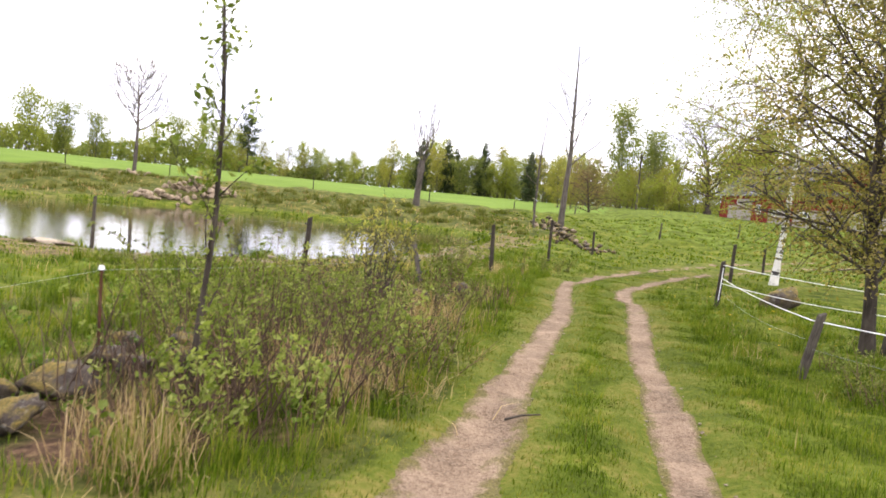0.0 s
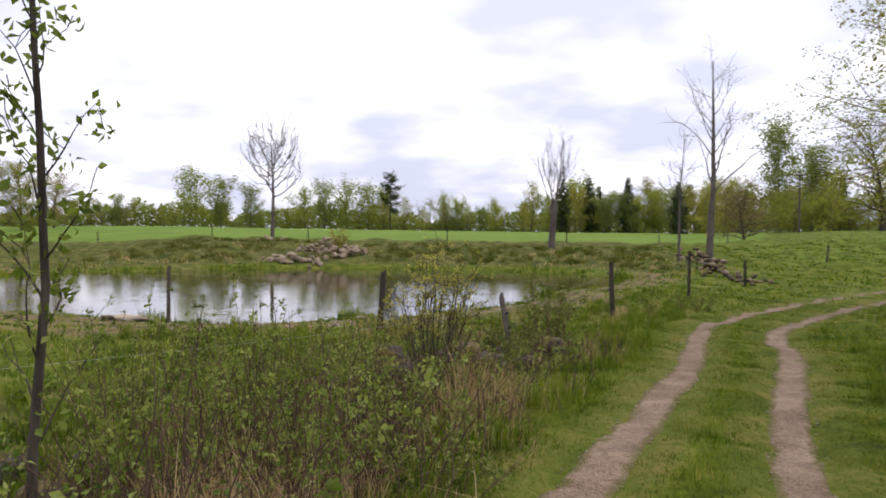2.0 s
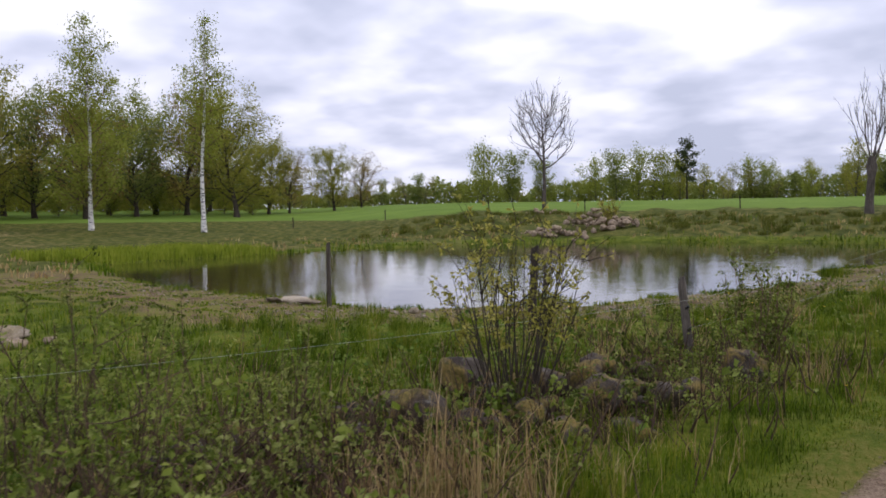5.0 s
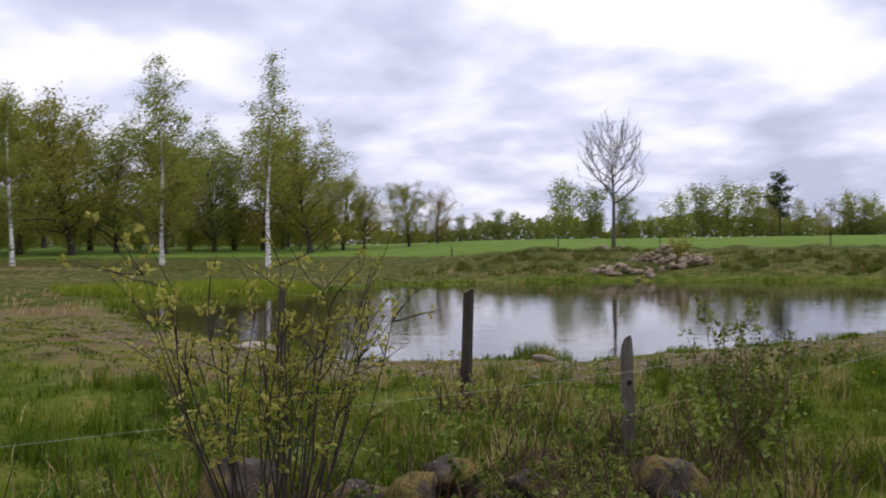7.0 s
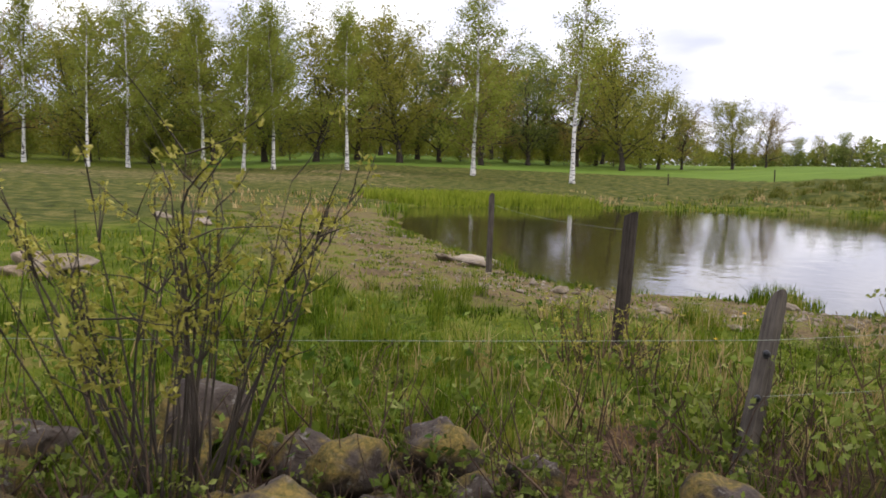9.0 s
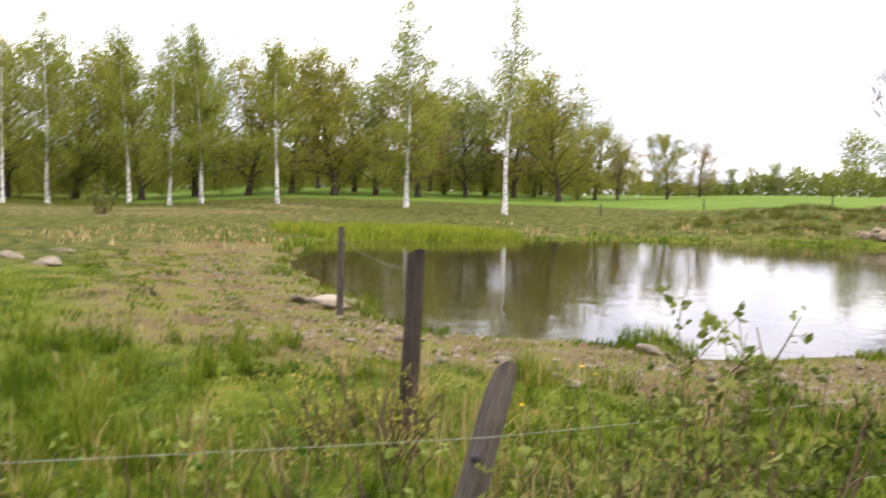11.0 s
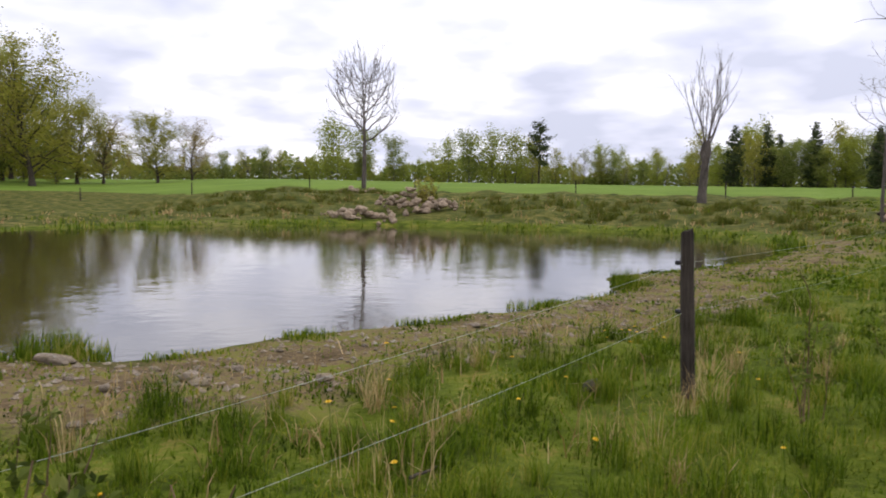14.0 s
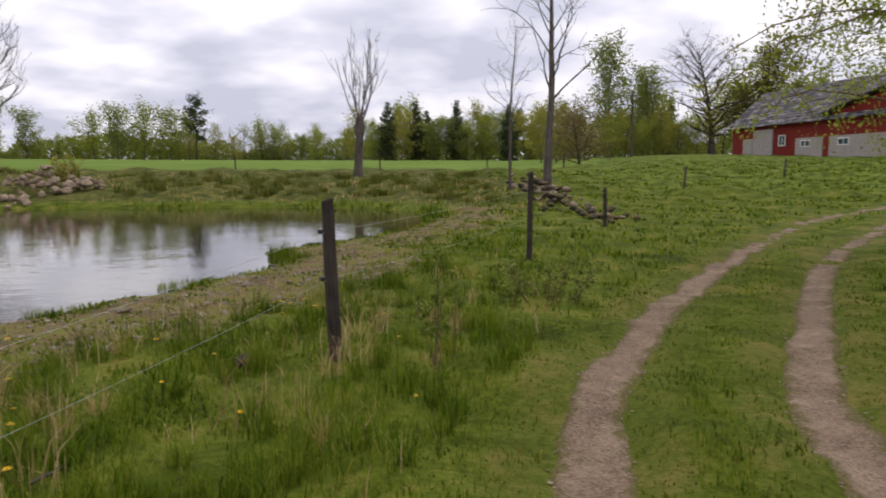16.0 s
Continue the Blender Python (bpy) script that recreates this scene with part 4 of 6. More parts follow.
# heap of pale stones at the foot of the bare tree
for k in range(180):
    a, q = row.uniform(0, 6.3), math.sqrt(row.uniform(0, 1))
    if k < 100:
        x, y, peak = -18.9 + 2.9 * q * math.cos(a), 59.2 + 1.8 * q * math.sin(a), 1.7 * (1 - q)
    elif k < 152:
        x, y, peak = -20.2 + 2.6 * q * math.cos(a), 55.0 + 1.3 * q * math.sin(a), 0.5 * (1 - q)
    else:
        x, y, peak = -25.6 + 1.7 * q * math.cos(a), 64.4 + 0.9 * q * math.sin(a), 0.35 * (1 - q)
    lay(PALE[row.integers(5)], "stone", x, y, 0.32 + 0.8 * row.uniform(0, 1) ** 2.4, "", sink=0.3, z=max(ground_z(x, y), WATER_Z) + peak * row.uniform(0.2, 1), parent=HEAP)

# tumbled dry wall running up to the tall bare tree
for k in range(120):
    f = k / 119
    y = 40.3 + 22 * f
    x = np.interp(y, [40, 43, 47, 56, 63], [7.9, 7.3, 6.9, 7.0, 7.6]) + row.normal(0, 0.5)
    lay(BOULDERS[row.integers(6)] if k % 4 else PALE[row.integers(5)], "stone", x, y, row.uniform(0.3, 0.75), "", sink=0.25, z=ground_z(x, y) + row.uniform(0, 0.5) * step(np.array(f), 0.0, 0.3), parent=TUMBLED)

# slabs and stones on the bare shore
lay(stone_mesh("rock_slab", 31, SLAB_STONE, 0.5, 0.3), "rock_slab", -9.79, 19.27, 1.0, "pale flat rock slab at the water's edge", "", "rock", 0.48, stretch=(1.80, 0.85, 0.95)).rotation_euler = (0, 0.06, 0.83)
for x, y, s in ((-9.2, 19.0, 0.6), (-9.9, 18.7, 0.5)):
    lay(SHORES[1], "stone", x, y, s, "pale flat stone beside the rock slab", "stones on the shore", "stone", 0.3)
lay(SHORES[3], "rock_outcrop", -8.75, 12.5, 1.3, "broken pale rock standing out of the grass", "rocks in the grass", "rock", 0.35, stretch=(1.2, 0.8, 0.7))
for x, y, s in ((-8.15, 12.3, 0.5), (-8.5, 12.0, 0.6), (-9.3, 12.2, 0.8), (-8.1, 12.8, 0.35)):
    lay(PALE[2], "rock_outcrop", x, y, s, "broken pale rock standing out of the grass", "rocks in the grass", "rock", 0.35)
for x, y, s in ((-16.2, 15.7, 1.3), (-17.6, 15.1, 1.1), (-19, 16.2, 0.9)):
    lay(SHORES[2], "rock_outcrop", x, y, s, "low pale rock showing through the grass", "rocks in the grass", "rock", 0.45, stretch=(1.3, 0.8, 0.55))
lay(BOULDERS[2], "boulder", 0.47, 22.15, 0.32, "grey stone in the grass by a fence post", "", "boulder", 0.25)
lay(SHORES[0], "rock", -4.63, 21.01, 0.6, "flat grey rock beside a grass tuft on the shore", "", "rock", 0.3, stretch=(1.2, 0.5, 0.7)).rotation_euler = (0, 0.1, 0.5)
lay(BOULDERS[4], "boulder", 8.3, 19.4, 1.6, "dark rounded boulder behind a white tape fence", "", "boulder", 0.3)
placed = 0
while placed < 150:
    t = row.uniform(0, 1)
    k = int(8 * (2.5 + t * 13))
    px, py = SHORELINE[k % len(SHORELINE)]
    x, y = px + row.uniform(-0.5, 4.2), py + row.uniform(-3.2, 0.6)
    d = float(shore_distance(np.array([x]), np.array([y]))[0])
    if 0.05 < d < 2.9:
        big = row.uniform(0, 1) ** 4
        lay(SHORES[row.integers(4)], "stone", x, y, 0.07 + 0.22 * big, "pale stone lying on the bare shore", "stones on the shore", "stone", 0.3)
        placed += 1
pebbles = rg(88)
count = 6000
k = pebbles.integers(8 * 2, 8 * 17, count)
x = SHORELINE[k % len(SHORELINE), 0] + pebbles.uniform(-0.4, 3.6, count)
y = SHORELINE[k % len(SHORELINE), 1] + pebbles.uniform(-3.2, 0.5, count)
z, d, _ = quick(x, y)
on = (d > 0.03) & (d < 2.6)
x, y, z = x[on], y[on], z[on]
size = (0.012 + 0.045 * pebbles.uniform(0, 1, len(x)) ** 3)[:, None, None]
six = np.array(((1, 0, 0), (0, 1, 0), (-1, 0, 0), (0, -1, 0), (0, 0, 0.6), (0, 0, -0.6)), float) * pebbles.uniform(0.6, 1.3, (len(x), 6, 3)) * size
turn = pebbles.uniform(0, 6.3, len(x))[:, None]
v = np.stack([six[..., 0] * np.cos(turn) - six[..., 1] * np.sin(turn) + x[:, None], six[..., 0] * np.sin(turn) + six[..., 1] * np.cos(turn) + y[:, None], six[..., 2] + z[:, None] + 0.006], -1)
tri = np.array(((0, 1, 4), (1, 2, 4), (2, 3, 4), (3, 0, 4), (1, 0, 5), (2, 1, 5), (3, 2, 5), (0, 3, 5)))
f = (np.arange(len(x))[:, None, None] * 6 + tri).reshape(-1, 3)
tagged(build("shore_gravel", v, f, SHORE_STONE), "scattered pale gravel on the bare shore", "gravel", kind="stuff")
for x, y, s in ((-2.82, 20.9, 0.34), (-1.72, 21.35, 0.30), (-4.55, 18.85, 0.34), (-3.4, 21.1, 0.2), (-3.1, 20.2, 0.24), (-6.3, 18.6, 0.36)):
    lay(SHORES[row.integers(4)], "stone", x, y, s, "pale stone lying on the bare shore", "stones on the shore", "stone", 0.3)

# ---------------------------------------------------------------- fences


def post_mesh(bm, tall, wide, seed, slant=0.0):
    """A rough-hewn post: an eight-sided tapering shaft with a chipped, slanting top."""
    rng = rg(seed)
    rings = []
    levels = [-0.25, 0.0, 0.2, 0.45, 0.7, 0.9, 0.985]
    for k, f in enumerate(levels):
        ring = []
        for j in range(8):
            a = j * math.pi / 4 + 0.2
            q = wide / 2 * (1.08 - 0.12 * f) * (1 + rng.normal(0, 0.05)) * (1.12 if j % 2 else 0.98) * (0.9 if k == 6 else 1)
            top = slant * math.cos(a) * wide * (f > 0.8) * (f - 0.8) / 0.185
            ring.append(bm.verts.new((q * math.cos(a), q * math.sin(a), f * tall + top + (rng.normal(0, 0.008) if f > 0.8 else 0))))
        rings.append(ring)
    for a, b in zip(rings, rings[1:]):
        for j in range(8):
            bm.faces.new((a[j], a[(j + 1) % 8], b[(j + 1) % 8], b[j]))
    bm.faces.new(rings[-1])
    bm.faces.new(list(reversed(rings[0])))


def fence_post(x, y, top_z, wide, mat, label, group, lean=(0, 0), slant=0.2, clips=()):
    base = ground_z(x, y)
    tall = top_z - base
    ob = thing("fence_post", pose(x, y, base, lean[0], lean[1], 0), label, "post", group)
    bm = bmesh.new()
    post_mesh(bm, tall, wide, int(abs(x * 100 + y * 10)), slant)
    part("post", bm, mat, ob)
    for h, ang in clips:
        bm = bmesh.new()
        m = Matrix.Translation((math.cos(ang) * wide * 0.62, math.sin(ang) * wide * 0.62, h - base)) @ pose(0, 0, 0, 0, 90, math.degrees(ang))
        bmesh.ops.create_cone(bm, cap_ends=True, segments=10, radius1=0.016, radius2=0.022, depth=0.05, matrix=m)
        bmesh.ops.create_uvsphere(bm, u_segments=8, v_segments=6, radius=0.02, matrix=m @ Matrix.Translation((0, 0, 0.03)))
        part("insulator", bm, PLASTIC, ob, "black plastic insulator")
    return ob


POND_FENCE = "posts of the pond fence"
dark = "dark weathered wooden fence post beside the pond"
grey = "grey split wooden fence post leaning beside a bush"
fence_post(1.27, 22.06, 1.14, 0.115, DARK_POST, dark, POND_FENCE, (0, -2.2), 0.15, ((0.86, 2.6), (0.46, 2.6)))
fence_post(3.81, 29.77, 1.37, 0.10, DARK_POST, dark, POND_FENCE, (0, 0.5), 0.2, ((1.02, 2.6),))
fence_post(7.02, 38.4, 0.90, 0.11, DARK_POST, dark, POND_FENCE, (0, -1))
fence_post(-0.42, 15.50, 0.85, 0.10, GREY_POST, grey, POND_FENCE, (-27, -15), 0.5, ((0.46, -0.8), (0.20, -0.8)))
fence_post(-3.03, 16.86, 1.02, 0.115, DARK_POST, dark, "posts near the shore", (0, 3.0), 0.3, ((0.87, 2.6),))
fence_post(-8.42, 18.73, 0.97, 0.085, GREY_POST, "slim grey lichened fence post at the water's edge", "posts near the shore", (0, 0), 0.3, ((0.80, 2.6), (0.40, 2.6)))
for az, r in ((-17.5, 43), (-23.8, 50), (-9.2, 62)):
    x, y = polar(az, r)
    fence_post(x, y, ground_z(x, y) + 1.15, 0.11, GREY_POST, "grey fence post out in the pasture", "posts in the pasture", (2, 3))
for az, r in ((3.9, 62), (-3.8, 63), (-5.5, 61), (14, 66), (25.5, 70), (33, 72), (41, 76), (48, 78)):
    x, y = polar(az, r)
    fence_post(x, y, ground_z(x, y) + 1.15, 0.10, DARK_POST, "thin dark fence post at the field edge", "posts at the field edge", (1, -1))

rod = thing("fence_rod", pose(-2.94, 6.82, ground_z(-2.94, 6.82), 0, -1.5, 0), "thin rusty iron fence rod among boulders", "post", POND_FENCE)
bm = bmesh.new()
bmesh.ops.create_cone(bm, cap_ends=True, segments=8, radius1=0.017, radius2=0.015, depth=1.1, matrix=Matrix.Translation((0, 0, 0.27)))
part("rod", bm, RUST, rod)
bm = bmesh.new()
bmesh.ops.create_cone(bm, cap_ends=True, segments=10, radius1=0.028, radius2=0.02, depth=0.04, matrix=Matrix.Translation((0, 0, 0.80)))
part("insulator", bm, TAPE, rod, "white insulator cap")


def wire(name, a, b, sag, thick, mat, label, group, steps=16):
    t = np.linspace(0, 1, steps)
    p = np.outer(1 - t, a) + np.outer(t, b)
    p[:, 2] -= 4 * sag * t * (1 - t)
    tube = Tubes()
    tube.add(p, np.full(steps, thick), 5)
    return tagged(tube.out(name, mat), label, "wire", group)


W_TOP, W_LOW = (-0.53, 15.82, 0.48), (-0.42, 15.62, 0.21)
for a, b, sag in (((-3.6, -3.0, 0.87), (-2.94, 6.82, 0.74), 0.06), ((-2.94, 6.82, 0.74), W_TOP, 0.05), (W_TOP, (1.22, 22.08, 0.86), 0.04), (W_LOW, (1.22, 22.08, 0.46), 0.05),
                  ((1.22, 22.08, 0.86), (3.78, 29.79, 1.02), 0.04), ((1.22, 22.08, 0.46), (3.78, 29.79, 0.52), 0.05), ((3.78, 29.79, 1.02), (7.0, 38.42, 0.75), 0.04), ((-3.03, 16.86, 0.87), (-8.42, 18.73, 0.80), 0.05)):
    wire("fence_wire", a, b, sag, 0.0014, WIRE, "thin pale electric fence wire strung between posts", "wires of the pond fence")

# white tape fence right of the track
TAPED = "posts of the tape fence"
fence_post(4.45, 9.65, 0.72, 0.10, GREY_POST, "short grey post leaning in the tape fence", TAPED, (4, 10), 0.4)
fence_post(6.3, 18.25, 0.88, 0.10, DARK_POST, "dark wooden post where a white tape fence begins", TAPED, (0, 3))
fence_post(9.9, 27.6, 1.13, 0.11, DARK_POST, "dark wooden post where a white tape fence begins", TAPED, (0, 2))
fence_post(14.4, 36.1, 0.92, 0.11, DARK_POST, "dark wooden post beside the track", TAPED, (0, -1))
fence_post(8.8, 13.2, 0.95, 0.10, GREY_POST, "grey post in the white tape fence", TAPED, (0, 2))
for a, b, sag in (((6.35, 18.2, 0.78), (8.8, 13.2, 0.72), 0.06), ((6.35, 18.2, 0.48), (4.52, 9.67, 0.60), 0.05), ((4.52, 9.67, 0.60), (8.0, 5.0, 0.66), 0.05), ((6.35, 18.2, 0.71), (6.1, 17.6, 0.01), 0.0), ((6.35, 18.2, 0.36), (8.8, 13.2, 0.40), 0.12)):
    wire("fence_tape", a, b, sag, 0.008, TAPE, "white electric fence tape strung between posts", "tapes of the fence")
for a, b in (((4.45, 9.65, 0.37), (6.3, 18.25, 0.21)), ((4.45, 9.65, 0.27), (8.0, 5.0, 0.26))):
    wire("fence_wire", a, b, 0.12, 0.002, WIRE, "thin pale wire low in the tape fence", "wires of the tape fence")

# ---------------------------------------------------------------- utility pole and barn
px, py = polar(-13.85, 105)
pole = thing("utility_pole", pose(px, py, ground_z(px, py)), "tall grey wooden utility pole beyond the pasture", "pole")
bm = bmesh.new()
bmesh.ops.create_cone(bm, cap_ends=True, segments=10, radius1=0.16, radius2=0.11, depth=8.8, matrix=Matrix.Translation((0, 0, 4.0)))
part("shaft", bm, GREY_POST, pole)
bm = bmesh.new()
box(bm, (-0.7, -0.06, 7.7), (0.7, 0.06, 7.82))
part("crossarm", bm, GREY_POST, pole)
for sx in (-0.6, 0.6):
    bm = bmesh.new()
    bmesh.ops.create_cone(bm, cap_ends=True, segments=8, radius1=0.06, radius2=0.04, depth=0.18, matrix=Matrix.Translation((sx, 0, 7.92)))
    part("insulator", bm, WHITE, pole)


def barn():
    """A long red barn: local x runs along the front wall, y goes into the building."""
    a, way = Vector((33.6, 99.8)), Vector((0.14, -0.99))
    turn = math.degrees(math.atan2(way.y, way.x))
    base = 2.85
    top = thing("barn", pose(a.x, a.y, base, 0, 0, turn), "long red wooden barn with a worn slate-grey roof", "barn")
    long, deep, wall_h, ridge = 40.0, 7.0, 3.25, 6.55
    bm = bmesh.new()
    x = 0.0
    rng = rg(77)
    while x < long:                                   # upright boards
        box(bm, (x, -0.03 - rng.uniform(0, 0.02), -2.2), (x + 0.24, 0.05, wall_h))
        x += 0.25
    box(bm, (0.0, 0.05, -2.2), (long, 0.2, wall_h))
    for x0 in (0.0, long - 0.15):
        vs = [bm.verts.new(p) for p in ((x0, 0.05, -2.2), (x0, deep, -2.2), (x0, deep, wall_h), (x0, deep / 2, ridge), (x0, 0.05, wall_h))]
        ws = [bm.verts.new(v.co + Vector((0.15, 0, 0))) for v in vs]
        bm.faces.new(vs), bm.faces.new(list(reversed(ws)))
        for i in range(5):
            bm.faces.new((vs[i], vs[(i + 1) % 5], ws[(i + 1) % 5], ws[i]))
    box(bm, (0.0, deep - 0.2, -2.2), (long, deep, wall_h))
    part("wall", bm, RED, top)
    for side in (0, 1):
        rows = 13
        eave_y, top_y = (-0.55, deep / 2) if side == 0 else (deep + 0.55, deep / 2)
        drop = 0.55 * (ridge - wall_h) / (deep / 2)
        for k in range(rows):
            bm = bmesh.new()
            f0, f1 = k / rows, (k + 1.12) / rows
            y0, y1 = eave_y + (top_y - eave_y) * f0, eave_y + (top_y - eave_y) * min(f1, 1)
            z0, z1 = wall_h - drop + (ridge - wall_h + drop) * f0, wall_h - drop + (ridge - wall_h + drop) * min(f1, 1)
            vs = [bm.verts.new(p) for p in ((-0.4, y0, z0 + 0.20), (long + 0.4, y0, z0 + 0.20), (long + 0.4, y1, z1 + 0.15), (-0.4, y1, z1 + 0.15))]
            ws = [bm.verts.new(v.co - Vector((0, 0, 0.09))) for v in vs]
            bm.faces.new(vs), bm.faces.new(list(reversed(ws)))
            for i in range(4):
                bm.faces.new((vs[i], ws[i], ws[(i + 1) % 4], vs[(i + 1) % 4]))
            part("roof_course", bm, ROOF, top)
    # gabled front bay at the near end
    bm = bmesh.new()
    vs = [bm.verts.new(p) for p in ((15.9, -0.1, 1.4), (39.9, -0.1, 1.4), (39.9, -0.1, wall_h), (28.0, -0.1, wall_h + 2.5), (15.9, -0.1, wall_h))]
    ws = [bm.verts.new((v.co.x, 3.7, v.co.z)) for v in vs]
    bm.faces.new(vs), bm.faces.new(list(reversed(ws)))
    for i in range(5):
        bm.faces.new((vs[i], vs[(i + 1) % 5], ws[(i + 1) % 5], ws[i]))
    part("gable", bm, RED, top)
    for s in (-1, 1):
        bm = bmesh.new()
        vs = [bm.verts.new(p) for p in ((28, -0.6, wall_h + 2.68), (28 + s * 12.6, -0.6, wall_h + 0.05), (28 + s * 12.6, 4.2, wall_h + 0.05), (28, 4.2, wall_h + 2.68))]
        ws = [bm.verts.new(v.co + Vector((0, 0, 0.14))) for v in vs]
        bm.faces.new(vs), bm.faces.new(list(reversed(ws)))
        for i in range(4):
            bm.faces.new((vs[i], ws[i], ws[(i + 1) % 4], vs[(i + 1) % 4]))
        part("roof", bm, ROOF, top)
    bm = bmesh.new()
    box(bm, (11.5, -0.16, -2.2), (15.5, 0.0, 1.5))
    box(bm, (16.4, -0.16, -2.2), (long, 0.0, 1.5))
    part("plinth", bm, CONCRETE, top, "pale rendered lower wall")
    for x0, x1, h in ((2.3, 4.1, 1.75), (4.25, 7.7, 2.55)):      # double doors
        bm = bmesh.new()
        box(bm, (x0, -0.11, -0.3), (x1, -0.06, h))
        door = part("door", bm, DOOR, top, "weathered pale wooden door")
        x = x0
        while x < x1 - 0.05:
            bm = bmesh.new()
            box(bm, (x, -0.16, -0.3), (min(x + 0.2, x1), -0.112, h))
            part("plank", bm, DOOR, door)
            x += 0.215
        bm = bmesh.new()
        box(bm, (x0, -0.19, 0.4), (x1, -0.165, 0.56))
        box(bm, (x0, -0.19, h - 0.5), (x1, -0.165, h - 0.34))
        part("brace", bm, DOOR, door)
    for x0, z0, ww, hh in ((8.9, 0.85, 0.9, 1.05), (12.4, 0.65, 1.3, 0.65), (17.7, 0.65, 1.3, 0.65)):
        bm = bmesh.new()
        for lo, hi in (((-0.1, 0), (ww + 0.1, 0.1)), ((-0.1, hh - 0.1), (ww + 0.1, hh)), ((-0.1, 0), (0, hh)), ((ww, 0), (ww + 0.1, hh)), ((ww / 2 - 0.03, 0), (ww / 2 + 0.03, hh))):
            box(bm, (x0 + lo[0], -0.21, z0 + lo[1]), (x0 + hi[0], -0.12, z0 + hi[1]))
        frame_ob = part("window", bm, WHITE, top, "white painted window frame")
        bm = bmesh.new()
        box(bm, (x0, -0.165, z0 + 0.05), (x0 + ww, -0.145, z0 + hh - 0.05))
        part("pane", bm, GLASS, frame_ob)
    bm = bmesh.new()
    box(bm, (15.55, -0.14, -0.5), (16.35, -0.05, 1.5))
    part("door", bm, RED, top)


ROOF, roof_nodes = material("barn_roof")
roof_pos = roof_nodes.add("ShaderNodeTexCoord").outputs["Object"]
roof_at = roof_nodes.add("ShaderNodeVectorMath", operation="MULTIPLY", in_0=roof_pos, in_1=(0.5, 1.6, 1.6)).outputs[0]
roof_a = roof_nodes.noise(roof_at, 1.6, 6.0, 0.75)
finish(roof_nodes, roof_nodes.ramp(roof_a, ((0.38, (0.030, 0.026, 0.028)), (0.52, (0.085, 0.078, 0.080)), (0.60, (0.20, 0.19, 0.19)), (0.68, (0.34, 0.33, 0.33)))), 0.85, roof_a, 0.4, 0.03, 0.2)
DOOR = wood_material("weathered_door", (0.24, 0.20, 0.18), (0.46, 0.42, 0.39))
barn()

# ---------------------------------------------------------------- shrubs


def shrub(name, rng, x, y, tall, stems, spread, leaf_mat, leaf_size, count, label, category="bush", thick=0.0065, bark=TWIG, wide=0.25, start=0.25, bend=0.09, forks=3, clump=0.05, base_z=None):
    """Many thin stems from one stool, forking, with young leaves along them."""
    top = thing(name, pose(x, y, ground_z(x, y) if base_z is None else base_z), label, category)
    wood = Tubes()
    spots = []
    for k in range(stems):
        ang, lean_out = rng.uniform(0, 2 * np.pi), spread * rng.uniform(0.05, 1)
        foot = np.array([math.cos(ang), math.sin(ang), 0]) * wide * math.sqrt(rng.uniform(0, 1))
        length = tall * rng.uniform(0.55, 1.05)
        pts = limb(rng, foot - np.array([0, 0, 0.05]), (math.cos(ang) * lean_out, math.sin(ang) * lean_out, 1), length, bend, 0.02, 8)
        th = thick * rng.uniform(0.6, 1.2)
        wood.add(pts, np.linspace(th, th * 0.25, 8), 5)
        first = max(1, int(8 * start))
        spots.append(pts[first:])
        for _ in range(forks):
            a = rng.integers(first, 8)
            tw = limb(rng, pts[a], (pts[a] - pts[a - 1]) + rng.normal(0, 0.5, 3) * np.linalg.norm(pts[a] - pts[a - 1]), length * rng.uniform(0.12, 0.3), 0.15, 0.03, 5)
            wood.add(tw, np.linspace(th * 0.5, th * 0.18, 5), 4)
            spots.append(tw[1:])
    wood.out("stem_clump", bark, top)
    if count:
        where = []
        for s in spots:
            t = rng.uniform(0, len(s) - 1, max(1, int(count * len(s) / sum(len(q) for q in spots))))
            i = np.minimum(t.astype(int), len(s) - 2) if len(s) > 1 else t.astype(int) * 0
            where.append(s[i] + (s[np.minimum(i + 1, len(s) - 1)] - s[i]) * (t - i)[:, None])
        where = np.concatenate(where)
        nodes = where[::6] + rng.normal(0, clump * 0.6, where[::6].shape)
        where = np.repeat(nodes, 6, 0) + rng.normal(0, leaf_size * 0.3, (len(nodes) * 6, 3))
        v, f = leaves(rng, where, leaf_size)
        build("foliage", v, f, leaf_mat, top)
    return top


shrub("willow_bush", rg(300), -1.12, 12.7, 1.7, 40, 0.5, WILLOW_LEAF, 0.036, 2700, "many-stemmed willow bush with small yellowish young leaves", thick=0.0098, wide=0.22, start=0.55, bark=DARK_BARK, forks=5, clump=0.02, bend=0.06)
shrub("hawthorn_bush", rg(301), 0.1, 16.5, 1.2, 22, 0.55, BUSH_LEAF, 0.040, 2600, "leafy green bush growing beside a leaning post", thick=0.010, start=0.15, forks=5)
shrub("hawthorn_bush", rg(302), -0.2, 16.95, 1.45, 4, 0.12, FRESH_LEAF, 0.034, 330, "slender green shoots rising beside a leaning post", thick=0.006, wide=0.12, start=0.15, forks=1, clump=0.02, bend=0.04)
shrub("brush", rg(303), -1.1, 7.2, 0.98, 46, 0.6, FRESH_LEAF, 0.030, 2691, "twiggy half-bare brush with small young leaves", wide=0.75, start=0.35)
shrub("brush", rg(304), -0.35, 8.1, 0.78, 34, 0.7, BUSH_LEAF, 0.030, 3104, "twiggy brush with small young leaves by the track", wide=0.6, start=0.2)
